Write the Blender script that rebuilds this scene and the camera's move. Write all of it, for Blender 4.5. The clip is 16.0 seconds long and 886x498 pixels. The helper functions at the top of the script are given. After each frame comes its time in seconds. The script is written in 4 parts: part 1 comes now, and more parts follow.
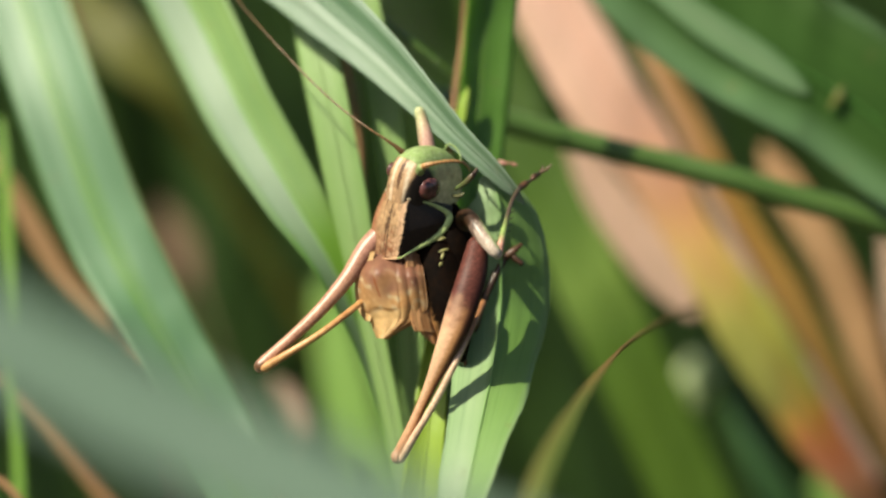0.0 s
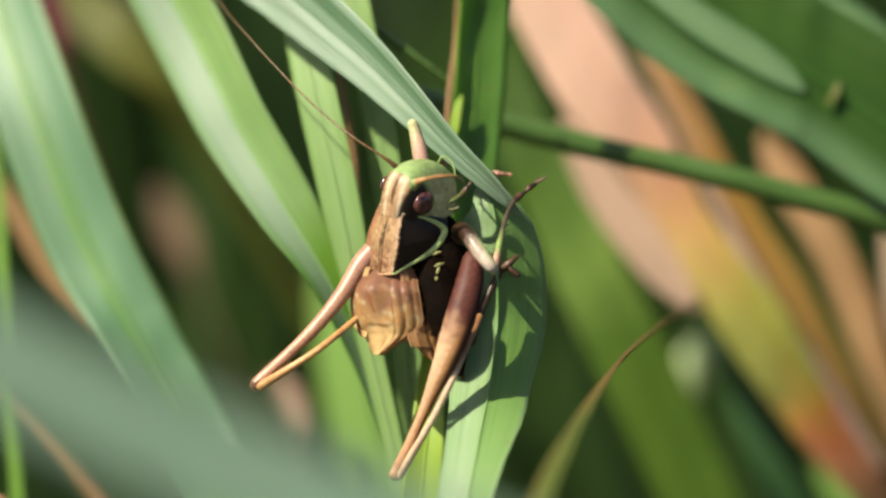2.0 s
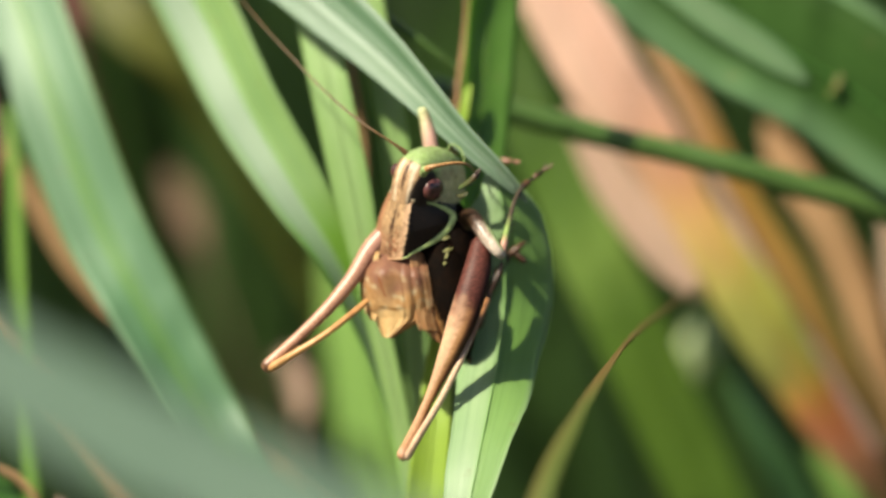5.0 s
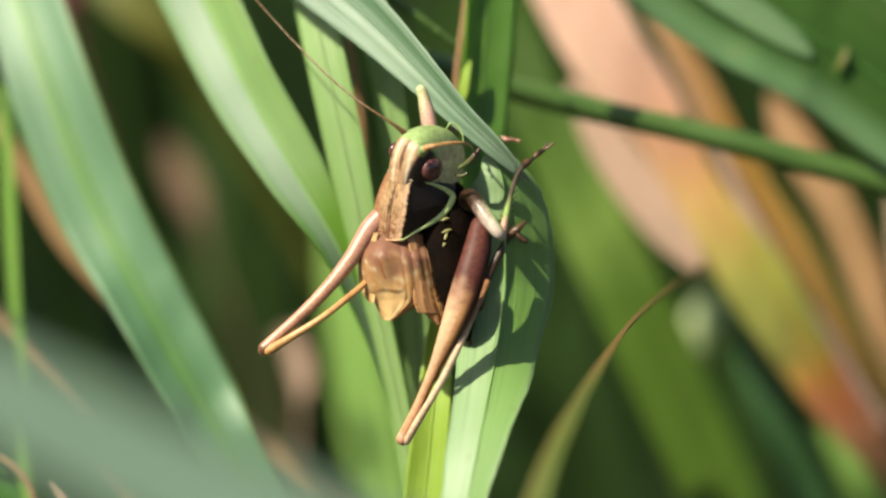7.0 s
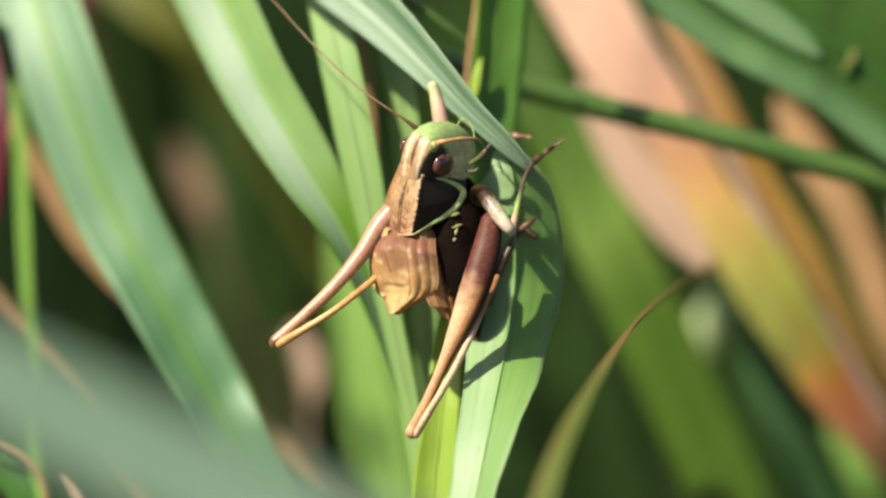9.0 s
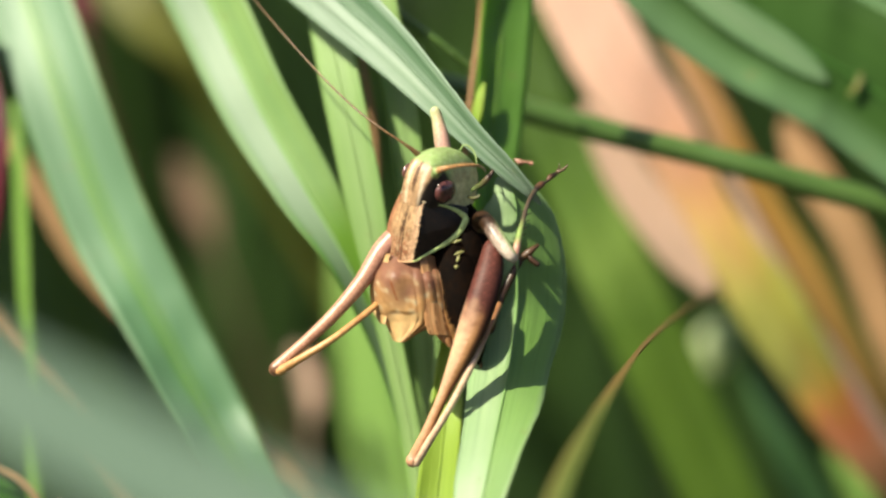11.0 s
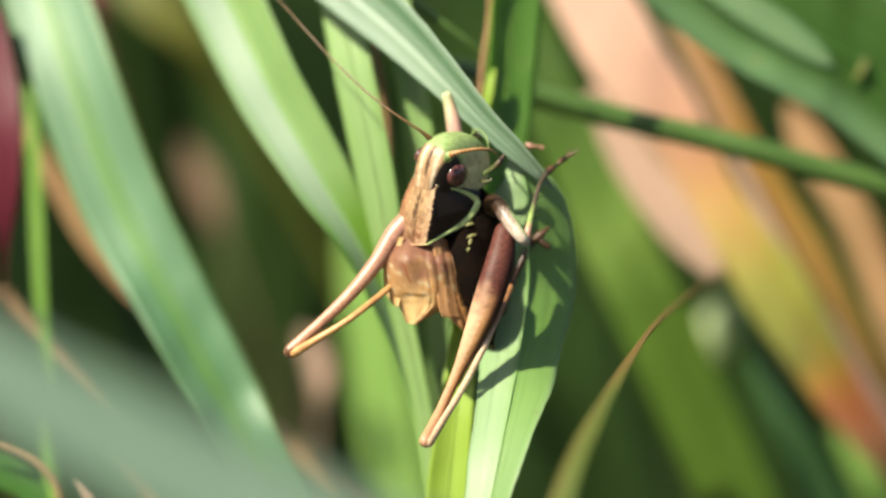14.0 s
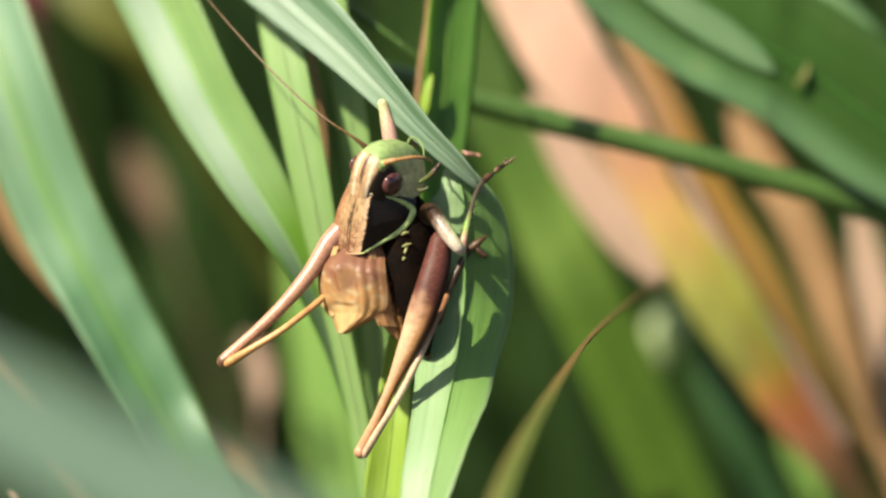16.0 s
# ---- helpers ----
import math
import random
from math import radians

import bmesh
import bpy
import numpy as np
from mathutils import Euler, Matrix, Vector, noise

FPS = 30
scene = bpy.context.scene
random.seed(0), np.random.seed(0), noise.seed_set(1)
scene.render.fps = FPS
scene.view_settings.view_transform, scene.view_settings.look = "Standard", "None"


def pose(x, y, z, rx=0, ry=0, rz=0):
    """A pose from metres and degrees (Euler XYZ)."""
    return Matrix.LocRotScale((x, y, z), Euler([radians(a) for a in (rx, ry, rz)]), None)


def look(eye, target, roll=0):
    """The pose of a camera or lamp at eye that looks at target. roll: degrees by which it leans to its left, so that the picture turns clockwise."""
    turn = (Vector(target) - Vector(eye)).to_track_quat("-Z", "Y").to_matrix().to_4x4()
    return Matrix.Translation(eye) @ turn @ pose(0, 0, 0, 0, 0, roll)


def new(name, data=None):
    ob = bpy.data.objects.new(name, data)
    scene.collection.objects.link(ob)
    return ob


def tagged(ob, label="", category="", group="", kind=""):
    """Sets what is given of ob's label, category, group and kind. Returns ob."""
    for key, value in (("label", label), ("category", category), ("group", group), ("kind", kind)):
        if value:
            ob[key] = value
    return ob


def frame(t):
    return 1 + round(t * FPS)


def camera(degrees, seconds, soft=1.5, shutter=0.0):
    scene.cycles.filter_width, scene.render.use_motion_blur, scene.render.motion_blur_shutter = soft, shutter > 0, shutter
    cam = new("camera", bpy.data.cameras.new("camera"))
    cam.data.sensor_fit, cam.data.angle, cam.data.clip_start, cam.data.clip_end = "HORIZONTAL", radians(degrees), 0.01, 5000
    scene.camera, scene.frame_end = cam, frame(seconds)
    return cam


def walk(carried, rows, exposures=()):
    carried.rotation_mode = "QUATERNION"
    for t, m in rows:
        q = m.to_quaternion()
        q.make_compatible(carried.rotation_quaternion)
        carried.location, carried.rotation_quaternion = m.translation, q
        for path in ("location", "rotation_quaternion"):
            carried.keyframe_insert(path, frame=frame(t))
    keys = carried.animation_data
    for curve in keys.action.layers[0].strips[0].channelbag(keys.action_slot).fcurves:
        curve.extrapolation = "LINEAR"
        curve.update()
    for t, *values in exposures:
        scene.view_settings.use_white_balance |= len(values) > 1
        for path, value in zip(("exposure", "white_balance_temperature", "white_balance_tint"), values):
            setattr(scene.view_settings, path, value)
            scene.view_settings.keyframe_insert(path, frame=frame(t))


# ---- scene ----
# The clump is laid out in millimetres in a frame (u right, v up, d away) that leans 20 degrees
# with the slope of the shot; its origin hangs 0.16 m above the soil.
TILT = radians(20)
ORIGIN = Vector((0, 0, 0.16))
RIGHT = Vector((1, 0, 0))
AWAY = Vector((0, math.cos(TILT), -math.sin(TILT)))
UP = Vector((0, math.sin(TILT), math.cos(TILT)))


def V(u, v, d):
    return ORIGIN + (RIGHT * u + UP * v + AWAY * d) * 0.001


def D(u, v, d):
    return (RIGHT * u + UP * v + AWAY * d).normalized()


# ---- camera ----
cam = camera(13.0, 16.0, soft=2.5, shutter=0.3)
cam.data.dof.use_dof = True
cam.data.dof.focus_distance = 0.2755
cam.data.dof.aperture_fstop = 12.0
cam.data.dof.aperture_blades = 9
walk(cam, [
    (0, pose(-0.00103, -0.26370, 0.24366, 72.6826, -0.6453, -0.0727)),
    (0.5, pose(-0.00093, -0.26174, 0.24951, 71.5814, -0.4081, -0.3025)),
    (1, pose(-0.00065, -0.25912, 0.24961, 71.1582, -0.0430, -0.4516)),
    (1.5, pose(0.00061, -0.25794, 0.24973, 70.9446, 0.1754, -0.3750)),
    (2, pose(-0.00002, -0.25871, 0.25141, 71.0388, 0.2509, -0.2143)),
    (2.5, pose(-0.00174, -0.26125, 0.25293, 71.2299, 0.1447, -0.3299)),
    (3, pose(-0.00015, -0.26055, 0.25402, 70.6679, 0.4412, -0.4202)),
    (3.2, pose(-0.00058, -0.26116, 0.25376, 70.6881, 0.5251, -0.4586)),
    (5.3, pose(-0.00076, -0.26392, 0.25387, 70.7005, -0.2968, -0.0647)),
    (5.5, pose(-0.00019, -0.26237, 0.25333, 70.7183, -0.2731, -0.1224)),
    (6, pose(0.00102, -0.25984, 0.25331, 70.0428, -0.1049, -0.1372)),
    (6.5, pose(0.00003, -0.25805, 0.25451, 70.0256, -0.0752, 0.0594)),
    (7, pose(0.00000, -0.25860, 0.25412, 70.0000, 0.0000, 0.0000)),
    (7.5, pose(0.00023, -0.25788, 0.25551, 70.0251, -0.1469, 0.1961)),
    (8, pose(-0.00047, -0.26029, 0.25496, 70.3461, -0.2895, 0.2935)),
    (8.5, pose(-0.00074, -0.26015, 0.25472, 70.3126, -0.4022, 0.2936)),
    (8.7, pose(-0.00049, -0.26144, 0.25331, 70.2978, -0.3232, 0.1726)),
    (10.8, pose(-0.00047, -0.25767, 0.25359, 70.0696, -0.4605, 0.2408)),
    (11, pose(-0.00027, -0.25809, 0.25474, 70.1649, -0.5528, 0.3334)),
    (11.5, pose(0.00034, -0.25901, 0.25448, 70.1080, -0.1849, 0.2991)),
    (12, pose(0.00000, -0.26049, 0.25439, 69.9560, -0.2306, 0.4172)),
    (12.5, pose(-0.00051, -0.26214, 0.25387, 70.1366, -0.2855, 0.3975)),
    (13, pose(-0.00052, -0.26169, 0.25464, 70.0246, -0.3390, 0.2795)),
    (13.5, pose(-0.00049, -0.26018, 0.25538, 70.1373, -0.3736, 0.2852)),
    (14, pose(-0.00202, -0.26173, 0.25579, 69.9648, -0.4819, 0.1156)),
    (14.5, pose(-0.00060, -0.26167, 0.25422, 69.9227, -0.5920, 0.1524)),
    (15, pose(-0.00028, -0.25839, 0.25429, 69.6673, -0.4120, -0.1493)),
    (15.5, pose(0.00049, -0.25843, 0.25438, 69.8793, -0.6332, 0.0377)),
    (16, pose(0.00066, -0.25851, 0.25614, 69.8100, -0.6449, -0.2468)),
], [(0, 0.85), (0.5, 0.86), (1, 0.88), (3, 0.96), (6, 1.00), (7, 1.03), (8.5, 1.10), (11, 1.17), (13, 1.22), (14, 1.23), (15.5, 1.19), (16, 1.18)])

# ---- light ----
SUN = D(-0.98, 1.22, -1.0)
world = bpy.data.worlds.new("sky")
scene.world = world
world.use_nodes = True
wn = world.node_tree
sky = wn.nodes.new("ShaderNodeTexSky")
sky.sky_type = "NISHITA"
sky.sun_disc = False
sky.dust_density = 3.0
sky.ozone_density = 0.4
sky.sun_elevation = math.asin(SUN.z)
sky.sun_rotation = math.atan2(SUN.x, SUN.y)
wn.links.new(sky.outputs[0], wn.nodes["Background"].inputs[0])
wn.nodes["Background"].inputs[1].default_value = 0.068
sun = new("sun", bpy.data.lights.new("sun", "SUN"))
sun.data.energy = 5.0
sun.data.angle = radians(0.53)
sun.data.color = (1.0, 0.945, 0.745)
sun.matrix_world = look(SUN * 3, (0, 0, 0))


# ---- materials ----
def material(name):
    m = bpy.data.materials.new(name)
    m.use_nodes = True
    n = m.node_tree.nodes
    return m, n, m.node_tree.links, n["Principled BSDF"], n["Material Output"]


def node(n, kind, **values):
    x = n.new("ShaderNode" + kind)
    for key, value in values.items():
        x.inputs[key].default_value = value
    return x


def ramp(n, stops):
    r = n.new("ShaderNodeValToRGB")
    e = r.color_ramp.elements
    while len(e) < len(stops):
        e.new(0.5)
    for k, (p, c) in zip(e, stops):
        k.position, k.color = p, (*c, 1)
    return r


def mixed(n, l, factor, a, b, mode="MIX"):
    x = n.new("ShaderNodeMix")
    x.data_type, x.blend_type = "RGBA", mode
    for socket, value in ((0, factor), (6, a), (7, b)):
        if hasattr(value, "is_output"):
            l.new(value, x.inputs[socket])
        else:
            x.inputs[socket].default_value = value if socket == 0 else (*value, 1)
    return x.outputs[2]


def leaf_material(name, across, along=None, thin=0.35, glow=(0.25, 0.42, 0.05), rough=0.42, veins=34, sheen=0.5, spots=0.25, dirt=(0.16, 0.12, 0.05), patch=90.0, shift=0.30, low=(0.72, 0.78, 0.68), weight=0.88, streak=False):
    """A blade: colour stops across its width (and along its length), fine parallel veins, light that shines through."""
    m, n, l, p, out = material(name)
    uv = n.new("ShaderNodeUVMap")
    sep = n.new("ShaderNodeSeparateXYZ")
    l.new(uv.outputs[0], sep.inputs[0])
    base = ramp(n, across)
    l.new(sep.outputs[0], base.inputs[0])
    colour = base.outputs[0]
    big = node(n, "TexNoise", Scale=patch, Detail=4.0)
    obj = n.new("ShaderNodeNewGeometry")
    if streak:
        drawn = n.new("ShaderNodeMapping")
        drawn.inputs["Scale"].default_value = (5.0, 9.0, 1)
        l.new(uv.outputs[0], drawn.inputs[0])
        l.new(drawn.outputs[0], big.inputs["Vector"])
        big.inputs["Scale"].default_value = 1.0
    else:
        l.new(obj.outputs["Position"], big.inputs["Vector"])
    if along:
        stretch = n.new("ShaderNodeMath")
        stretch.operation = "MULTIPLY_ADD"
        l.new(big.outputs[0], stretch.inputs[0])
        stretch.inputs[1].default_value = shift
        run = ramp(n, along)
        l.new(sep.outputs[1], stretch.inputs[2])
        l.new(stretch.outputs[0], run.inputs[0])
        colour = mixed(n, l, weight, colour, run.outputs[0])
    # veins: noise drawn out along the blade
    mp = n.new("ShaderNodeMapping")
    mp.inputs["Scale"].default_value = (veins, 3.0, 1)
    l.new(uv.outputs[0], mp.inputs[0])
    vein = node(n, "TexNoise", Scale=1.0, Detail=3.0, Roughness=0.6)
    l.new(mp.outputs[0], vein.inputs["Vector"])
    vr = ramp(n, [(0.3, low), (0.48, (1, 1, 1)), (0.72, (1.12, 1.10, 1.0))])
    l.new(vein.outputs[0], vr.inputs[0])
    colour = mixed(n, l, 0.85, colour, vr.outputs[0], "MULTIPLY")
    blot = ramp(n, [(0.35, (0.84, 0.88, 0.8)), (0.6, (1.05, 1.04, 1.0))])
    l.new(big.outputs[0], blot.inputs[0])
    colour = mixed(n, l, 0.7, colour, blot.outputs[0], "MULTIPLY")
    fine = node(n, "TexNoise", Scale=700.0, Detail=3.0)
    l.new(obj.outputs["Position"], fine.inputs["Vector"])
    speck = ramp(n, [(0.66, (0, 0, 0)), (0.74, (spots, spots, spots))])
    l.new(fine.outputs[0], speck.inputs[0])
    colour = mixed(n, l, speck.outputs[0], colour, dirt)
    l.new(colour, p.inputs["Base Color"])
    p.inputs["Roughness"].default_value = rough
    p.inputs["Specular IOR Level"].default_value = sheen
    bump = node(n, "Bump", Strength=0.35, Distance=0.0002)
    l.new(vein.outputs[0], bump.inputs["Height"])
    l.new(bump.outputs[0], p.inputs["Normal"])
    tr = n.new("ShaderNodeBsdfTranslucent")
    l.new(mixed(n, l, 0.75, colour, glow), tr.inputs[0])
    mx = n.new("ShaderNodeMixShader")
    mx.inputs[0].default_value = thin
    l.new(p.outputs[0], mx.inputs[1])
    l.new(tr.outputs[0], mx.inputs[2])
    l.new(mx.outputs[0], out.inputs[0])
    return m


def cuticle(name, rough=0.35, thin=0.0, scale=2500.0, depth=0.00005, sheen=0.5, mottle=0.8):
    """Insect skin: the pattern laid on the mesh, mottled and pitted."""
    m, n, l, p, out = material(name)
    at = n.new("ShaderNodeAttribute")
    at.attribute_name = "pattern"
    g = n.new("ShaderNodeNewGeometry")
    a = node(n, "TexNoise", Scale=scale, Detail=4.0, Roughness=0.65)
    b = node(n, "TexNoise", Scale=scale / 5, Detail=3.0)
    for x in (a, b):
        l.new(g.outputs["Position"], x.inputs["Vector"])
    ra = ramp(n, [(0.3, (0.55, 0.5, 0.45)), (0.6, (1, 1, 1)), (0.8, (1.15, 1.12, 1.05))])
    rb = ramp(n, [(0.35, (0.7, 0.66, 0.62)), (0.6, (1, 1, 1))])
    l.new(a.outputs[0], ra.inputs[0])
    l.new(b.outputs[0], rb.inputs[0])
    c = mixed(n, l, mottle, at.outputs[0], ra.outputs[0], "MULTIPLY")
    c = mixed(n, l, mottle * 0.75, c, rb.outputs[0], "MULTIPLY")
    l.new(c, p.inputs["Base Color"])
    p.inputs["Roughness"].default_value = rough
    p.inputs["Specular IOR Level"].default_value = sheen
    bump = node(n, "Bump", Strength=0.5, Distance=depth)
    l.new(a.outputs[0], bump.inputs["Height"])
    l.new(bump.outputs[0], p.inputs["Normal"])
    if thin:
        tr = n.new("ShaderNodeBsdfTranslucent")
        l.new(c, tr.inputs[0])
        mx = n.new("ShaderNodeMixShader")
        mx.inputs[0].default_value = thin
        l.new(p.outputs[0], mx.inputs[1])
        l.new(tr.outputs[0], mx.inputs[2])
        l.new(mx.outputs[0], out.inputs[0])
    return m


WIDE = leaf_material("wide_leaf", [(0, (0.06, 0.15, 0.04)), (0.08, (0.085, 0.185, 0.088)), (0.34, (0.085, 0.19, 0.09)), (0.42, (0.09, 0.21, 0.03)), (0.53, (0.09, 0.21, 0.03)), (0.62, (0.085, 0.19, 0.09)), (0.93, (0.085, 0.185, 0.088)), (1, (0.12, 0.17, 0.04))], rough=0.53, sheen=0.8, thin=0.30, glow=(0.09, 0.32, 0.05), veins=12, low=(0.84, 0.9, 0.82))
# the pale half includes painted sun glare; the darker lower stretch is painted shade
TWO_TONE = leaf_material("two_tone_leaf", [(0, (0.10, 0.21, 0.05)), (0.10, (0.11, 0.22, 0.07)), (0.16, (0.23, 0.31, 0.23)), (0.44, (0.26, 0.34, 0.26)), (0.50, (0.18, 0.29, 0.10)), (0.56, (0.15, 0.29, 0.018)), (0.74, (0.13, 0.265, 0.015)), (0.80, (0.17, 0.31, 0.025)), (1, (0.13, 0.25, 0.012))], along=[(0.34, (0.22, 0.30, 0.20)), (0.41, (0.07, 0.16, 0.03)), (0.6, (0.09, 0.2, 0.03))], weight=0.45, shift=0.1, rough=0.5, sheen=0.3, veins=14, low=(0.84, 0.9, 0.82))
PALE = leaf_material("pale_leaf", [(0, (0.20, 0.32, 0.10)), (0.5, (0.255, 0.37, 0.15)), (1, (0.20, 0.32, 0.10))], rough=0.42)
GREEN = leaf_material("green_leaf", [(0, (0.05, 0.14, 0.02)), (0.5, (0.06, 0.17, 0.025)), (1, (0.05, 0.14, 0.02))], rough=0.45)
BRIGHT = leaf_material("bright_leaf", [(0, (0.13, 0.26, 0.03)), (0.5, (0.16, 0.31, 0.04)), (1, (0.12, 0.25, 0.03))], thin=0.4, glow=(0.3, 0.5, 0.04))
# pale left and greener right half: sunlit and shaded sides put into the colour
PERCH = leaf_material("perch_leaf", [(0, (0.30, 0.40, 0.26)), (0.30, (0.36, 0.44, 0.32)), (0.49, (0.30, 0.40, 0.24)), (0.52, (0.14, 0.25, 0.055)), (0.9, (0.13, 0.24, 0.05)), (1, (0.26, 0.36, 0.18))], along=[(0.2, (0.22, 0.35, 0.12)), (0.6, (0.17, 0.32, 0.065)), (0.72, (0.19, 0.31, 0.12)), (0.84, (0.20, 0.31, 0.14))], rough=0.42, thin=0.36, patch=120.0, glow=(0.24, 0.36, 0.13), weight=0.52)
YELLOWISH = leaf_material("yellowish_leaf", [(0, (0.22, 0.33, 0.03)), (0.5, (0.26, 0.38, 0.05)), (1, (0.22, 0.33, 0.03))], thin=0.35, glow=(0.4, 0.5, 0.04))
MIDGREEN = leaf_material("midgreen_leaf", [(0, (0.05, 0.10, 0.010)), (0.5, (0.06, 0.115, 0.012)), (1, (0.05, 0.10, 0.010))], along=[(0.28, (0.045, 0.09, 0.011)), (0.36, (0.07, 0.13, 0.018)), (0.43, (0.15, 0.235, 0.05)), (0.51, (0.065, 0.12, 0.015)), (0.6, (0.06, 0.11, 0.011))], thin=0.35, sheen=0.25, glow=(0.13, 0.22, 0.02), shift=0.1)
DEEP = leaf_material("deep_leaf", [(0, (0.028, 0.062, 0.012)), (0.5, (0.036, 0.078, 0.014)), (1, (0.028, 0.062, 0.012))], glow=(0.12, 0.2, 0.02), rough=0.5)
STEM = leaf_material("stem_skin", [(0, (0.055, 0.105, 0.020)), (0.5, (0.064, 0.122, 0.025)), (1, (0.055, 0.105, 0.020))], thin=0.1)
DRY = leaf_material("dry_leaf", [(0, (0.34, 0.19, 0.09)), (0.5, (0.40, 0.235, 0.12)), (1, (0.31, 0.165, 0.072))], glow=(0.5, 0.28, 0.12), rough=0.6, spots=0.5)
BROWN = leaf_material("brown_stem", [(0, (0.20, 0.10, 0.045)), (0.5, (0.26, 0.14, 0.06)), (1, (0.18, 0.09, 0.04))], glow=(0.3, 0.14, 0.05), thin=0.1, rough=0.6)
ARC = leaf_material("withering_leaf", [(0, (0.20, 0.10, 0.04)), (0.4, (0.10, 0.10, 0.025)), (0.6, (0.07, 0.11, 0.02)), (1, (0.06, 0.10, 0.02))], along=[(0.2, (0.25, 0.125, 0.055)), (0.36, (0.20, 0.11, 0.04)), (0.46, (0.10, 0.11, 0.026)), (1, (0.075, 0.12, 0.024))], glow=(0.16, 0.20, 0.03), rough=0.6, sheen=0.2, weight=0.7, shift=0.1)
TURNING = leaf_material("turning_leaf", [(0, (0.62, 0.44, 0.22)), (0.16, (0.60, 0.40, 0.18)), (0.4, (0.56, 0.33, 0.18)), (0.7, (0.52, 0.24, 0.08)), (0.9, (0.50, 0.28, 0.12)), (1, (0.60, 0.42, 0.34))], along=[(0.20, (0.68, 0.43, 0.38)), (0.30, (0.65, 0.39, 0.33)), (0.38, (0.58, 0.29, 0.19)), (0.44, (0.50, 0.28, 0.11)), (0.50, (0.44, 0.33, 0.08)), (0.55, (0.30, 0.34, 0.05)), (0.60, (0.23, 0.30, 0.04)), (0.66, (0.17, 0.22, 0.03)), (0.70, (0.50, 0.27, 0.03)), (0.74, (0.46, 0.10, 0.035)), (0.81, (0.54, 0.23, 0.13)), (0.9, (0.16, 0.20, 0.03)), (1, (0.12, 0.17, 0.025))], glow=(0.5, 0.26, 0.08), thin=0.3, rough=0.5, spots=0.4, shift=0.22, weight=0.78, streak=True)
OCHRE = leaf_material("ochre_leaf", [(0, (0.58, 0.40, 0.32)), (0.24, (0.52, 0.32, 0.22)), (0.36, (0.34, 0.17, 0.035)), (0.7, (0.30, 0.17, 0.03)), (1, (0.20, 0.15, 0.03))], along=[(0.15, (0.50, 0.27, 0.13)), (0.33, (0.50, 0.26, 0.14)), (0.44, (0.38, 0.20, 0.06)), (0.55, (0.36, 0.19, 0.04)), (1, (0.24, 0.16, 0.06))], glow=(0.4, 0.22, 0.05), rough=0.55, thin=0.3, spots=0.4, shift=0.2, weight=0.5, streak=True)
# pale edge stops paint the light caught along the curved margin
BLUEGREEN = leaf_material("bluegreen_leaf", [(0, (0.10, 0.18, 0.085)), (0.14, (0.09, 0.165, 0.07)), (0.30, (0.032, 0.075, 0.015)), (0.6, (0.034, 0.08, 0.015)), (0.82, (0.036, 0.082, 0.016)), (1, (0.045, 0.09, 0.024))], rough=0.55, thin=0.25, sheen=0.12, glow=(0.15, 0.28, 0.04))
TIP = leaf_material("bleached_tip_leaf", [(0, (0.26, 0.34, 0.26)), (0.10, (0.22, 0.30, 0.22)), (0.18, (0.055, 0.12, 0.05)), (0.30, (0.06, 0.125, 0.055)), (0.40, (0.21, 0.29, 0.21)), (0.50, (0.07, 0.14, 0.065)), (0.60, (0.22, 0.29, 0.22)), (0.74, (0.07, 0.14, 0.065)), (0.86, (0.15, 0.22, 0.15)), (1, (0.22, 0.29, 0.22))], along=[(0.15, (0.38, 0.44, 0.37)), (0.3, (0.24, 0.32, 0.24)), (0.5, (0.14, 0.22, 0.15)), (0.7, (0.10, 0.17, 0.105)), (1, (0.09, 0.16, 0.10))], rough=0.5, sheen=0.4, thin=0.25, veins=15, low=(0.40, 0.52, 0.38), glow=(0.16, 0.30, 0.10), weight=0.4)
UPRIGHT = leaf_material("upright_leaf", [(0, (0.14, 0.28, 0.02)), (0.35, (0.10, 0.22, 0.025)), (0.5, (0.085, 0.19, 0.025)), (1, (0.085, 0.19, 0.025))], thin=0.4, glow=(0.25, 0.5, 0.03))
GREY = leaf_material("grey_leaf", [(0, (0.112, 0.168, 0.130)), (0.5, (0.130, 0.190, 0.149)), (1, (0.112, 0.168, 0.130))], rough=0.5, thin=0.2, glow=(0.2, 0.35, 0.15), sheen=0.3)
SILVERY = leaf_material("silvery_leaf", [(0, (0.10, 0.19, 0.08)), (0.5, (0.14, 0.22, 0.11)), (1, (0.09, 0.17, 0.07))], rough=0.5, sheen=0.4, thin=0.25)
LIMY = leaf_material("limy_leaf", [(0, (0.21, 0.36, 0.08)), (0.5, (0.24, 0.40, 0.10)), (1, (0.21, 0.36, 0.08))], thin=0.4, glow=(0.26, 0.42, 0.06))
OLIVY = leaf_material("olive_leaf", [(0, (0.08, 0.085, 0.010)), (0.5, (0.10, 0.105, 0.012)), (1, (0.08, 0.08, 0.010))], thin=0.25, glow=(0.16, 0.17, 0.02))
TEAL = leaf_material("bluish_leaf", [(0, (0.035, 0.09, 0.03)), (0.5, (0.045, 0.11, 0.038)), (1, (0.035, 0.09, 0.03))], thin=0.25, glow=(0.08, 0.2, 0.05))
UMBER = leaf_material("umber_leaf", [(0, (0.17, 0.10, 0.06)), (0.5, (0.20, 0.125, 0.08)), (1, (0.16, 0.095, 0.055))], glow=(0.2, 0.12, 0.06), rough=0.6, thin=0.2, spots=0.4)
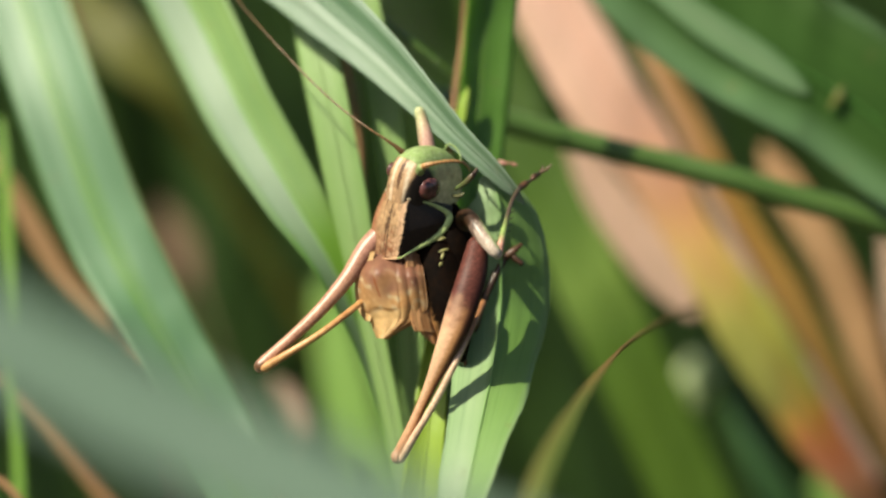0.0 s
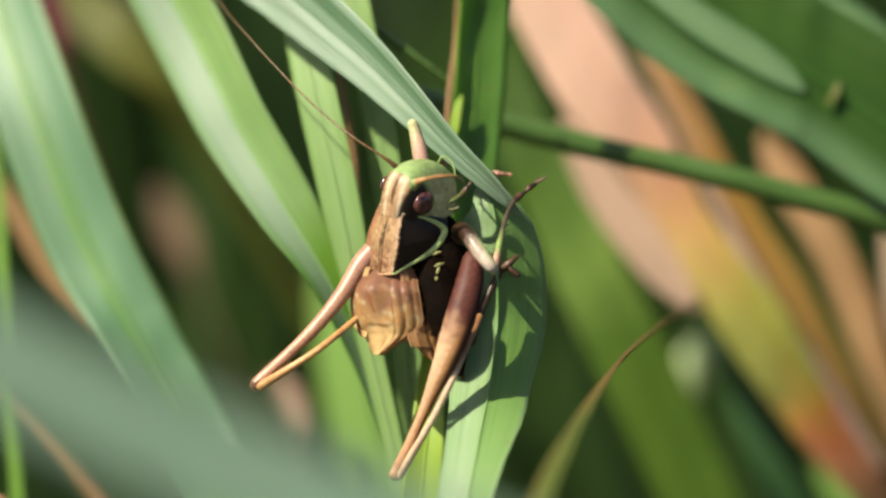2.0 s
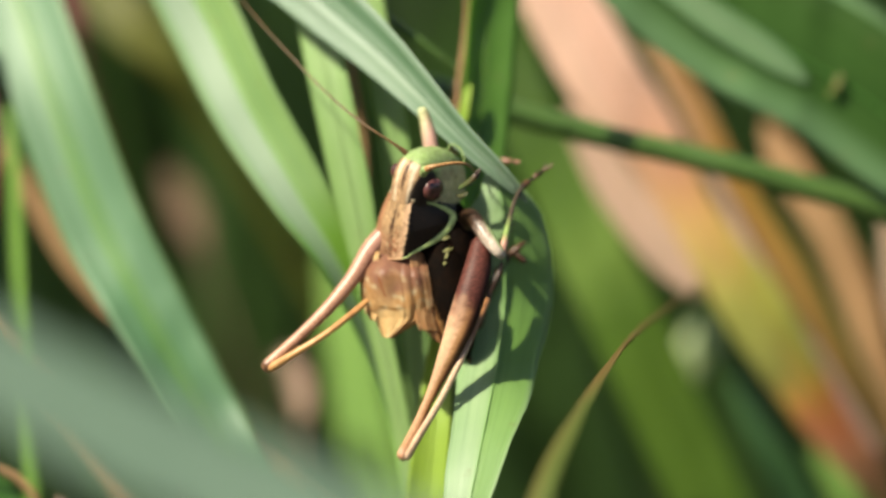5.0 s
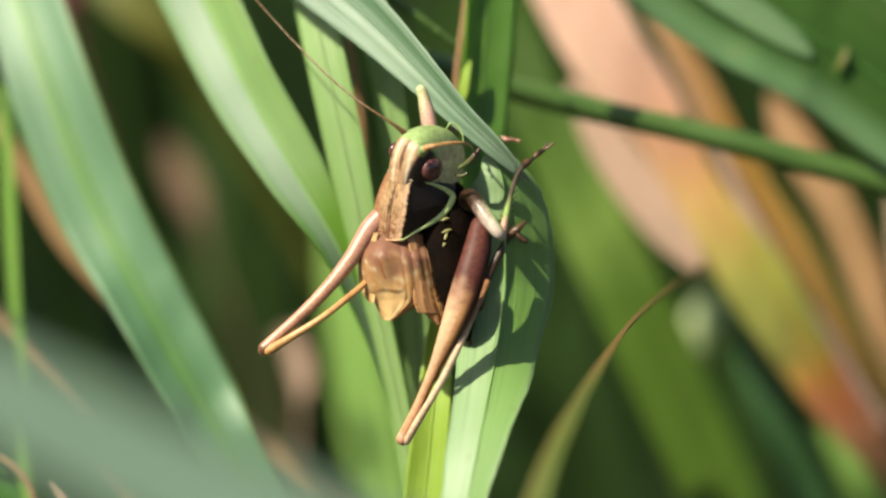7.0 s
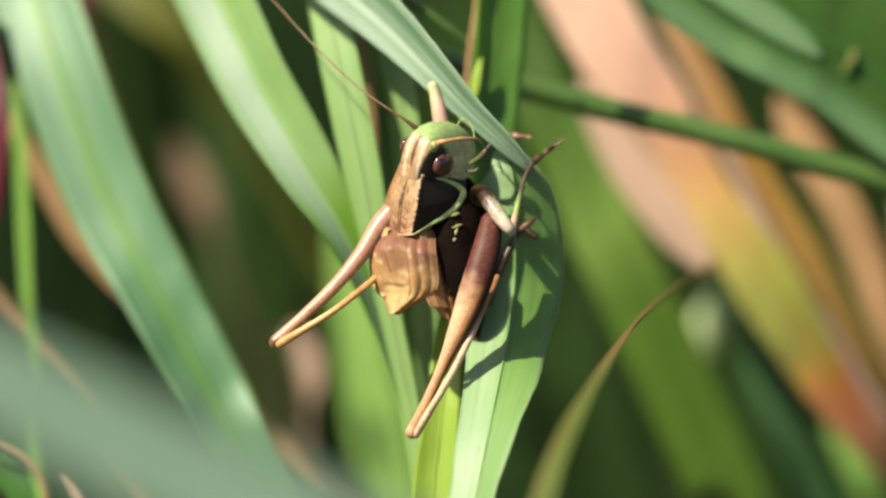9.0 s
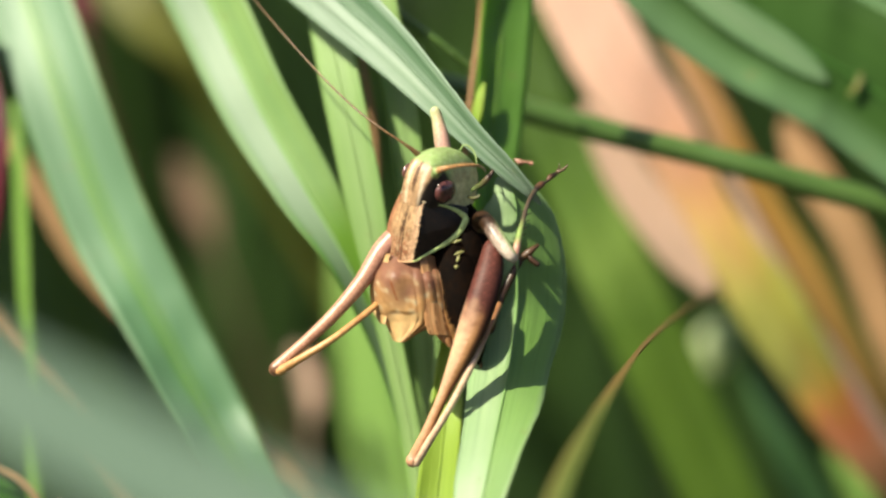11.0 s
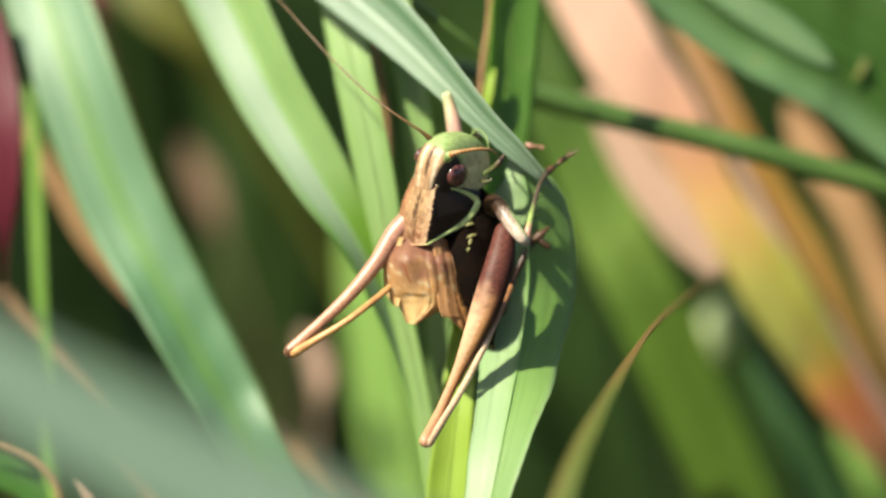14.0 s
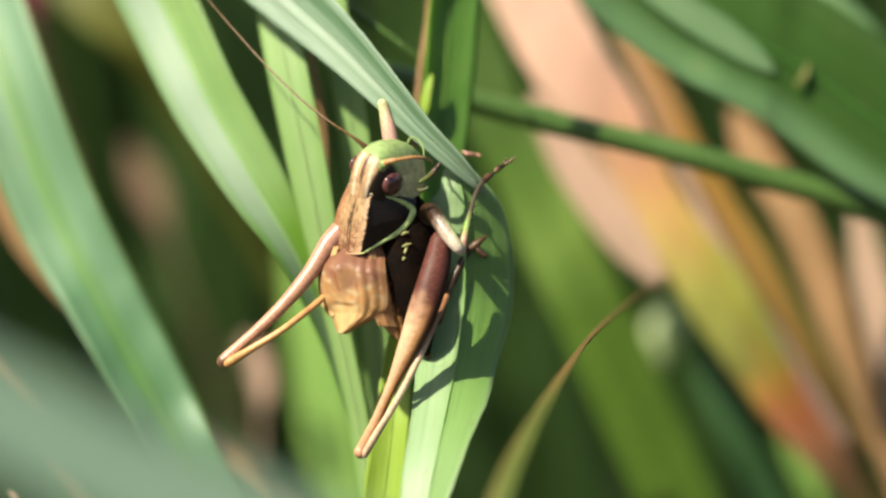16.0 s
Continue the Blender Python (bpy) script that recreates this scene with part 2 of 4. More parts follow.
RIB = leaf_material("midrib_skin", [(0, (0.15, 0.27, 0.08)), (0.5, (0.18, 0.31, 0.10)), (1, (0.15, 0.27, 0.08))], thin=0.15, veins=6)
RED = leaf_material("red_leaf", [(0, (0.085, 0.008, 0.018)), (0.5, (0.12, 0.012, 0.028)), (1, (0.08, 0.008, 0.016))], glow=(0.22, 0.02, 0.045), rough=0.5)
PINK = leaf_material("pinkish_leaf", [(0, (0.46, 0.31, 0.24)), (1, (0.52, 0.35, 0.27))], glow=(0.5, 0.3, 0.2), rough=0.6)
ROSY = leaf_material("rosy_rib", [(0, (0.50, 0.34, 0.28)), (1, (0.54, 0.38, 0.32))], glow=(0.5, 0.34, 0.26), rough=0.55)
SEED = leaf_material("pale_seed", [(0, (0.42, 0.50, 0.26)), (1, (0.48, 0.56, 0.30))], glow=(0.4, 0.5, 0.2), rough=0.55)
DARK = cuticle("dark_skin", rough=0.7, sheen=0.03)
THIGH = cuticle("thigh_skin", rough=0.5, scale=3000.0, sheen=0.15, depth=0.00003, mottle=0.2)
SKIN = cuticle("insect_skin", rough=0.45, sheen=0.35)
SHINY = cuticle("leg_skin", rough=0.38, scale=4000.0, sheen=0.4, depth=0.00003)
WING = cuticle("wing_skin", rough=0.42, thin=0.5, scale=1500.0, sheen=0.35, mottle=0.12)
EYE = cuticle("eye_skin", rough=0.12, scale=9000.0, depth=0.00001, sheen=0.7)


def soil():
    m, n, l, p, out = material("soil")
    g = n.new("ShaderNodeNewGeometry")
    a = node(n, "TexNoise", Scale=60.0, Detail=8.0, Roughness=0.7)
    b = node(n, "TexNoise", Scale=9.0, Detail=4.0)
    for x in (a, b):
        l.new(g.outputs["Position"], x.inputs["Vector"])
    ra = ramp(n, [(0.3, (0.008, 0.008, 0.004)), (0.5, (0.018, 0.016, 0.008)), (0.7, (0.05, 0.034, 0.018))])
    rb = ramp(n, [(0.4, (0.012, 0.024, 0.006)), (0.6, (0.028, 0.024, 0.012))])
    l.new(a.outputs[0], ra.inputs[0])
    l.new(b.outputs[0], rb.inputs[0])
    l.new(mixed(n, l, 0.5, ra.outputs[0], rb.outputs[0]), p.inputs["Base Color"])
    p.inputs["Roughness"].default_value = 0.9
    bump = node(n, "Bump", Strength=0.8, Distance=0.01)
    l.new(a.outputs[0], bump.inputs["Height"])
    l.new(bump.outputs[0], p.inputs["Normal"])
    return m


SOIL = soil()


# ---- shapes ----
def spline(points, count):
    """A smooth curve through control points, count samples at even steps of the control index."""
    p = np.array([tuple(x) for x in points], float)
    if len(p) == 1:
        return np.repeat(p, count, 0)
    q = np.vstack([2 * p[0] - p[1], p, 2 * p[-1] - p[-2]])
    out = []
    h = np.linalg.norm(np.diff(q, axis=0), axis=1) + 1e-9
    if p.shape[1] == 3 and (h[1:] / h[:-1]).max() > 3:
        # uneven steps: tangents weighed by the chords, so that no loop forms
        slope = np.diff(q, axis=0) / h[:, None]
        m = (slope[:-1] * h[1:, None] + slope[1:] * h[:-1, None]) / (h[:-1] + h[1:])[:, None]
        for s in np.linspace(0, len(p) - 1, count):
            i = min(int(s), len(p) - 2)
            t, g = s - i, h[i + 1]
            out.append((2 * t ** 3 - 3 * t * t + 1) * p[i] + (t ** 3 - 2 * t * t + t) * g * m[i] + (3 * t * t - 2 * t ** 3) * p[i + 1] + (t ** 3 - t * t) * g * m[i + 1])
        return np.array(out)
    for s in np.linspace(0, len(p) - 1, count):
        i = min(int(s), len(p) - 2)
        t = s - i
        a, b, c, d = q[i:i + 4]
        out.append(0.5 * (2 * b + (c - a) * t + (2 * a - 5 * b + 4 * c - d) * t * t + (3 * b - a - 3 * c + d) * t ** 3))
    return np.array(out)


def linear(values, count):
    v = np.array(values, float)
    at = np.linspace(0, len(v) - 1, count)
    if v.ndim == 1:
        return np.interp(at, range(len(v)), v)
    return np.stack([np.interp(at, range(len(v)), v[:, k]) for k in range(v.shape[1])], 1)


def mesh_object(name, verts, faces, mat, uvs=None, colours=None, origin=None):
    """Links a mesh; verts are world metres, the object's own origin may lie elsewhere."""
    me = bpy.data.meshes.new(name)
    o = np.array(origin if origin is not None else (0, 0, 0), float)
    me.from_pydata([tuple(x - o) for x in np.array(verts, float)], [], faces)
    me.polygons.foreach_set("use_smooth", [True] * len(me.polygons))
    if uvs is not None:
        layer = me.uv_layers.new(name="UVMap")
        loops = np.empty(len(me.loops), int)
        me.loops.foreach_get("vertex_index", loops)
        layer.data.foreach_set("uv", np.array(uvs, float)[loops].ravel())
    if colours is not None:
        at = me.color_attributes.new("pattern", "FLOAT_COLOR", "POINT")
        c = np.ones((len(verts), 4))
        c[:, :3] = np.array(colours)
        at.data.foreach_set("color", c.ravel())
    me.materials.append(mat)
    me.update()
    ob = new(name, me)
    ob.location = o
    return ob


def strip(path, widths, faces_to, count=60, cols=11, fold=0.0, curl=0.0, thick=0.22, ragged=0.0, seed=0, ribs=0.02, rumple=0.0, uv_from=0.0, uv_to=1.0):
    """Verts, faces and uvs of a blade: a strip along path (u, v, d in mm) that faces the given ways,
    folded along its midrib by fold degrees and curled by curl (share of its half width)."""
    rnd = random.Random(seed)
    P = spline(path, count)
    w = spline([(x,) for x in widths], count)[:, 0].clip(0.05) / 2
    N = spline(faces_to, count) if len(faces_to) > 1 else np.repeat(np.array(faces_to, float), count, 0)
    fo = radians(1) * linear(fold if isinstance(fold, (list, tuple)) else [fold, fold], count)
    T = np.gradient(P, axis=0)
    T /= np.linalg.norm(T, axis=1)[:, None] + 1e-9
    A = np.cross(T, N)
    A /= np.linalg.norm(A, axis=1)[:, None] + 1e-9
    N = np.cross(A, T)
    ph = [rnd.uniform(0, 6.3) for _ in range(6)]
    verts, uvs = [], []
    for side in (0, 1):
        for i in range(count):
            for k in range(cols):
                j = -1 + 2 * k / (cols - 1)
                edge = 1 + ragged * (math.sin(i * 0.9 + ph[0] + 2 * j) + 0.6 * math.sin(i * 2.3 + ph[1])) if abs(j) == 1 else 1
                x = j * w[i] * math.cos(fo[i]) * edge
                z = abs(j) * w[i] * math.sin(fo[i]) - curl * w[i] * (j * j) + 0.008 * w[i] * math.sin(i * 0.4 + 3 * j + ph[2])
                z += ribs * w[i] * math.cos(j * 26)
                if rumple:
                    z += rumple * w[i] * (math.sin(4.5 * j + 0.09 * i + ph[3]) + 0.7 * math.sin(7.5 * j - 0.16 * i + ph[4]) + 0.5 * math.sin(0.35 * i + 2 * j + ph[5]))
                q = P[i] + A[i] * x + N[i] * (z - side * thick * (1 - 0.8 * j * j))
                verts.append(tuple(V(*q)))
                uvs.append((j * 0.5 + 0.5, uv_from + (uv_to - uv_from) * i / (count - 1)))
    n = count * cols
    faces = []
    for i in range(count - 1):
        for k in range(cols - 1):
            a = i * cols + k
            faces.append((a, a + 1, a + cols + 1, a + cols))
            faces.append((n + a, n + a + cols, n + a + cols + 1, n + a + 1))
        a = i * cols
        faces.append((a, a + cols, n + a + cols, n + a))
        a += cols - 1
        faces.append((a, n + a, n + a + cols, a + cols))
    for i in (0, count - 1):
        for k in range(cols - 1):
            a = i * cols + k
            faces.append((a, n + a, n + a + 1, a + 1) if i == 0 else (a, a + 1, n + a + 1, n + a))
    return verts, faces, uvs


def rod(path, radii, count=40, segs=12, squash=1.0, colour=None, side=(0, 0, -1)):
    """A tapered round rod with closed rounded ends along path (mm). colour(s, angle, place) gives its pattern."""
    P = spline(path, count)
    r = spline([(x,) for x in radii], count)[:, 0].clip(0.01)
    T = np.gradient(P, axis=0)
    T /= np.linalg.norm(T, axis=1)[:, None] + 1e-9
    A = np.cross(T, np.array(side, float))
    A /= np.linalg.norm(A, axis=1)[:, None] + 1e-9
    B = np.cross(A, T)
    rings = [(P[0] - T[0] * r[0] * 0.8, A[0], B[0], r[0] * 0.25, 0.0), (P[0] - T[0] * r[0] * 0.5, A[0], B[0], r[0] * 0.75, 0.0)]
    rings += [(P[i], A[i], B[i], r[i], i / (count - 1)) for i in range(count)]
    rings += [(P[-1] + T[-1] * r[-1] * 0.5, A[-1], B[-1], r[-1] * 0.75, 1.0), (P[-1] + T[-1] * r[-1] * 0.8, A[-1], B[-1], r[-1] * 0.25, 1.0)]
    verts, uvs, cols = [], [], []
    for c, a, b, q, s in rings:
        for k in range(segs):
            t = 2 * math.pi * k / segs
            w = c + a * q * math.cos(t) + b * q * squash * math.sin(t)
            verts.append(tuple(V(*w)))
            uvs.append((k / segs, s))
            if colour:
                cols.append(colour(s, t, w))
    faces = []
    for i in range(len(rings) - 1):
        for k in range(segs):
            a, b = i * segs + k, i * segs + (k + 1) % segs
            faces.append((a, a + segs, b + segs, b))
    faces.append(tuple(range(segs)))
    faces.append(tuple(reversed(range(len(verts) - segs, len(verts)))))
    return verts, faces, uvs, cols


def rooted(path, reach=25.0, lean=0.25):
    """Carries the last end of a path on and down into the soil."""
    p = [tuple(x) for x in path]
    a, b = np.array(p[-2], float), np.array(p[-1], float)
    t = (b - a) / np.linalg.norm(b - a)
    c = b + t * reach
    z = ORIGIN.z * 1000 + c[1] * math.cos(TILT) - c[2] * math.sin(TILT)
    down = np.array((0, -math.cos(TILT), math.sin(TILT)))
    side = np.array((t[0], 0, 0)) * lean
    e = c + down * (z + 8) + side * z
    m = c + (e - c) * 0.4 + t * min(reach * 0.6, z * 0.1)
    return p + [tuple(c), tuple(m), tuple(e)]


def shoot(at, label, category, group):
    """An empty at the root of a shoot."""
    ob = new("grass_plant")
    ob.location = at
    return tagged(ob, label, category, group)


def hang(ob, thing, label=""):
    """Makes ob a part of thing and leaves it where it is."""
    ob.location = (0, 0, 0)
    ob.parent = thing
    if label:
        ob["label"] = label
    return ob


def blade(path, widths, faces_to, mat, label, root=True, category="grass", group="broad-leaved grass plants", reach=25.0, lean=0.25, rib="same", rib_width=0.05, rib_length=1.0, **more):
    """A shoot with one leaf blade, whose last point is the root end: it runs on below into the soil."""
    full = rooted(path, reach, lean) if root else path
    extra = len(full) - len(path)
    ws = list(linear(widths, len(path))) + [widths[-1]] * extra
    nf = len(faces_to)
    fs = [tuple(x) for x in linear(faces_to, len(path))] + [faces_to[-1]] * extra if nf > 1 else faces_to
    if "fold" in more and isinstance(more["fold"], (list, tuple)):
        more["fold"] = list(linear(more["fold"], len(path))) + [more["fold"][-1]] * extra
    count = more.pop("count", 14 * len(full))
    v, f, uv = strip(full, ws, fs, count=count, **more)
    plant = shoot(V(*full[-1]), label, category, group)
    leaf = hang(mesh_object("leaf_blade", v, f, mat, uv, origin=V(*full[-1])), plant)
    rib = mat if rib == "same" else rib
    if rib:
        thin = dict(fold=0.0, cols=5, thick=0.3, ribs=0.0, curl=0.6, seed=1)
        lift = np.array([tuple(x) for x in full])
        T = np.gradient(lift, axis=0)
        T /= np.linalg.norm(T, axis=1)[:, None]
        N = np.array(linear(fs, len(full))) if len(fs) > 1 else np.repeat(np.array(fs, float), len(full), 0)
        N = N - T * (N * T).sum(1)[:, None]
        N /= np.linalg.norm(N, axis=1)[:, None]
        v, f, uv = strip([tuple(x) for x in lift + N * (0.06 + 0.022 * np.array(ws)[:, None])], [x * rib_width for x in ws], fs, count=count, **thin)
        r = mesh_object("midrib", v, f, rib, uv, origin=V(*full[-1]))
        r.location = (0, 0, 0)
        r.parent = leaf
    return plant


def stem(path, radii, mat, label, root=True, category="grass", group="grass stems", reach=25.0, lean=0.25, joints=(0.22, 0.5, 0.78)):
    full = rooted(path, reach, lean) if root else path
    rs = list(linear(radii, len(path))) + [radii[-1]] * (len(full) - len(path))
    v, f, uv, _ = rod(full, rs, count=12 * len(full), segs=12)
    plant = shoot(V(*full[-1]), label, category, group)
    hang(mesh_object("stem", v, f, mat, uv, origin=V(*full[-1])), plant)
    P = spline(full, 101)
    for s in joints:
        i = int(100 * s)
        w = float(linear(rs, 101)[i])
        v, f, uv, _ = rod([P[i - 1] * 0.5 + P[i] * 0.5, P[i], P[i + 1] * 0.5 + P[i] * 0.5], [w * 1.02, w * 1.22, w * 1.02], count=9, segs=12)
        hang(mesh_object("stem_joint", v, f, mat, uv, origin=V(*full[-1])), plant)
    return plant


# ---- ground ----
def ground():
    near = np.linspace(-1, 1, 90)
    axis = np.sign(near) * (np.abs(near) ** 5 * 400 + np.abs(near) * 0.9)
    verts = [(x, y, 0.006 * noise.noise(Vector((x * 9, y * 9, 0))) + 0.003 * noise.noise(Vector((x * 40, y * 40, 3)))) for y in axis for x in axis]
    n = len(axis)
    faces = [(i * n + k, i * n + k + 1, (i + 1) * n + k + 1, (i + 1) * n + k) for i in range(n - 1) for k in range(n - 1)]
    tagged(mesh_object("ground", verts, faces, SOIL), "dark brown soil with leaf litter under the grass", "ground", "", "structure")


ground()

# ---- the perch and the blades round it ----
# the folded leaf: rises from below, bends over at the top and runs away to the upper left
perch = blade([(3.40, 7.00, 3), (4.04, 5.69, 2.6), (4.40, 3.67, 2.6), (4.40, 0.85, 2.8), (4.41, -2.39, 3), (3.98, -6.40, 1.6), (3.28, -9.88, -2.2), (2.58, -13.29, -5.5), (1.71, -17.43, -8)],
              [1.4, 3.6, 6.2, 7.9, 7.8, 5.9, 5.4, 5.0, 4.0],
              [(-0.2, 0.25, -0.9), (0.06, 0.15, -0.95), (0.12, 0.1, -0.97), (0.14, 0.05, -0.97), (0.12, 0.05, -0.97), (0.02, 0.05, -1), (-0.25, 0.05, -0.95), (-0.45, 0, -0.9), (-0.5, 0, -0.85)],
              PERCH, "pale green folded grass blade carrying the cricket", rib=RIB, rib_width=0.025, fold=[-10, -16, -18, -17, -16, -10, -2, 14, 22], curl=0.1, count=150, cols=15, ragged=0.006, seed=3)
v, f, uv = strip([(6.06, 4.80, 2.6), (5.16, 5.80, 1.9), (3.54, 7.40, 1.5), (1.25, 9.58, 1.7), (-1.21, 12.23, 2.6), (-4.47, 15.70, 4.6), (-7.88, 18.91, 7), (-11.90, 22.43, 10), (-17.82, 26.94, 14)],
                 [0.15, 0.9, 1.5, 2.0, 2.8, 3.8, 4.6, 5.0, 5.0], [(-0.5, 0.15, -0.8)], count=110, cols=15, fold=14, ragged=0.008, seed=4)
tip = hang(mesh_object("leaf_tip", v, f, TIP, uv, origin=perch.location), perch, "bluish folded-over end of the blade")
v, f, uv = strip([(5.15, 5.84, 1.8), (3.54, 7.44, 1.4), (1.25, 9.62, 1.6), (-1.21, 12.27, 2.5), (-4.47, 15.73, 4.5), (-7.87, 18.94, 6.9), (-11.89, 22.46, 9.9), (-17.82, 26.98, 13.9)], [0.05, 0.07, 0.1, 0.14, 0.18, 0.2, 0.2, 0.2], [(-0.5, 0.15, -0.8)], count=100, cols=5, thick=0.2)
m = mesh_object("midrib", v, f, TIP, uv, origin=perch.location)
m.location, m.parent = (0, 0, 0), tip

# wide bluish blade
wide_leaf = blade([(-35.67, 27.99, 30), (-33.33, 21.13, 27), (-30.44, 13.52, 24), (-26.01, 2.63, 22), (-23.42, -2.25, 20.9), (-20.94, -6.82, 20), (-18.62, -10.98, 19.4), (-16.42, -14.92, 19), (-13.6, -20.48, 19)], [5.77, 6.92, 7.03, 6.7, 6.2, 6.3, 6.0, 5.14, 4.62], [(-0.35, 0.38, -0.88), (-0.35, 0.38, -0.88), (-0.33, 0.36, -0.88), (-0.2, 0.24, -0.9), (0.3, -0.06, -0.9), (0.52, -0.12, -0.85), (0.52, -0.12, -0.85), (-0.25, 0.32, -0.9), (-0.3, 0.38, -0.88)], WIDE, "wide bluish-green grass blade with a bright midrib", rib_width=0.12, fold=12, seed=5)
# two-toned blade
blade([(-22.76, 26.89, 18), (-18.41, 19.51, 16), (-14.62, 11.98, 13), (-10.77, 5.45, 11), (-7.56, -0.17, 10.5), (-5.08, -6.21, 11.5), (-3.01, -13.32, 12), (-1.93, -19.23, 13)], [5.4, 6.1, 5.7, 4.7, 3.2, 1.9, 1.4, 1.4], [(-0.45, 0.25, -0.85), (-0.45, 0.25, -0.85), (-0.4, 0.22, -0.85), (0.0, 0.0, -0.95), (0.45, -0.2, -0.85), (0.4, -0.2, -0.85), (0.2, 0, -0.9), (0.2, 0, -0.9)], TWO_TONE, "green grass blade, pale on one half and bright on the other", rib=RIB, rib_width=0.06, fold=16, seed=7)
# pale pair behind the head
blade([(-11.06, 26.43, 13), (-9.73, 19.18, 11), (-8.01, 11.19, 9), (-6.56, 4.58, 8.5), (-5.04, -3.26, 9), (-3.19, -11.55, 9.5), (-1.91, -19.03, 10)], [2.8, 3.2, 3.3, 3.1, 2.0, 1.7, 1.7], [(-0.5, 0.3, -0.8)], PALE, "pale green grass blade in full sun", seed=9)
blade([(-6.40, 24.20, 12.4), (-5.58, 19.21, 11.5), (-4.33, 13.35, 11), (-3.49, 7.53, 11), (-2.67, 0.88, 11.5), (-1.84, -8.31, 12), (-1.42, -19.23, 13)], [2.4, 2.6, 2.6, 2.6, 2.4, 2.2, 2.2], [(-0.5, 0.3, -0.8)], PALE, "pale green grass blade in full sun", seed=11)
stem([(-8.45, 23.83, 17), (-7.15, 16.13, 16), (-6.09, 10.20, 16), (-5.67, 1.74, 16), (-2.92, -13.50, 16), (-1.95, -19.43, 16)], [0.20, 0.22, 0.22, 0.22, 0.24, 0.28], BROWN, "thin brown dry grass stem")
# upright dark blade behind the perch
upright = blade([(3.77, 23.08, 13), (3.35, 19.31, 13), (3.05, 15.09, 12.5), (2.75, 10.89, 12), (2.46, 5.87, 11.5), (2.16, -0.37, 11), (2.00, -8.28, 11), (1.75, -18.26, 11)], [4.4, 4.6, 4.6, 4.4, 3.8, 2.8, 2.4, 2.0], [(0.5, 0.2, -0.85)], UPRIGHT, "dark green upright grass blade", rib_width=0.04, fold=18, seed=13)
# added yellow-green strip stands in for sun hitting the upright blade
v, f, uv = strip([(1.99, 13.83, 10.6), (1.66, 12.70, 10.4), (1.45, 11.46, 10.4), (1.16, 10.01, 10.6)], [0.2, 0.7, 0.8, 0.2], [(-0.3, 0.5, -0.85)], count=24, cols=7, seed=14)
hang(mesh_object("lit_patch", v, f, YELLOWISH, uv, origin=upright.location), upright, "yellow-green strip painted as a sunlit patch on the blade")
stem([(1.77, 21.06, 14), (1.60, 17.69, 14), (1.22, 14.73, 13.5), (0.92, 11.77, 13), (0.25, 1.71, 12), (-1.00, -19.16, 12)], [0.14, 0.2, 0.22, 0.22, 0.26, 0.3], BROWN, "thin reddish-brown grass stem")
# bright narrow blade below the wings
blade([(0.04, -1.19, 6.5), (-0.25, -6.50, 6), (-0.65, -11.36, 5), (-1.06, -15.43, 4.8), (-1.38, -18.68, 4.6)], [0.5, 2.0, 2.7, 3.1, 3.2], [(-0.1, 0.25, -0.95)], YELLOWISH, "narrow yellowish-green grass blade", fold=20, seed=15)
stem([(-6.05, 21.06, 14), (-3.95, 18.87, 14), (-1.01, 16.65, 14), (2.15, 14.05, 15), (3.30, 11.89, 16), (3.13, 5.97, 16), (1.52, -2.50, 16), (-0.59, -19.36, 15)], [0.12, 0.22, 0.26, 0.27, 0.27, 0.28, 0.3, 0.3], STEM, "thin green grass stem")
stem([(-1.88, 14.37, 19), (4.58, 12.48, 22), (9.36, 11.27, 23), (13.72, 10.20, 23.5), (18.09, 9.26, 24), (22.44, 8.22, 24), (26.83, 7.01, 24.5), (31.24, 5.89, 25), (35.72, 4.51, 26), (41.24, 2.69, 28)], [0.8, 0.95, 0.98, 0.95, 0.95, 0.98, 1.0, 1.0, 1.05, 1.1], STEM, "thick green grass stalk lying across", joints=(0.72,))
# turning leaf, pink to orange: the broad half, the narrow half beyond its rib, and a withered strip along it
turning = blade([(7.49, 26.57, 45), (10.98, 20.52, 45), (13.77, 15.87, 45), (17.29, 11.23, 45.5), (19.98, 6.58, 46), (22.87, 1.91, 46), (26.09, -2.76, 46.5), (29.08, -7.46, 47.5), (31.94, -11.73, 49), (35.36, -15.83, 51), (39.04, -20.05, 54)], [5.6, 6.4, 6.3, 5.2, 4.1, 4.5, 5.6, 5.0, 4.2, 3.4, 2.6], [(-0.35, 0.35, -0.9)], TURNING, "withering leaf blotched pink, orange and green", rib=None, fold=6, ragged=0.012, seed=17)
v, f, uv = strip([(15.68, 23.85, 46), (18.48, 18.25, 46), (21.23, 13.37, 46.5), (23.69, 8.71, 47), (26.31, 4.27, 47.5), (29.17, -0.42, 48), (32.09, -5.61, 49), (35.22, -10.60, 50.5), (38.92, -16.17, 53)], [0.9, 1.9, 2.6, 2.8, 3.2, 3.6, 3.4, 2.8, 2.2], [(-0.1, 0.3, -0.95)], count=90, cols=11, fold=10, ragged=0.015, seed=18)
hang(mesh_object("leaf_half", v, f, OCHRE, uv, origin=turning.location), turning, "ochre-brown half with a pale pink rib")
v, f, uv = strip([(10.58, 13.63, 47), (12.46, 10.58, 47), (14.42, 7.54, 47), (16.90, 4.17, 47), (19.39, 0.89, 47), (21.54, -1.92, 47)], [1.2, 2.8, 3.7, 3.9, 3.2, 0.9], [(-0.3, 0.3, -0.9)], count=60, cols=11, fold=6, ragged=0.015, seed=19)
hang(mesh_object("leaf_edge", v, f, PINK, uv, origin=turning.location), turning, "withered tan strip along the leaf")
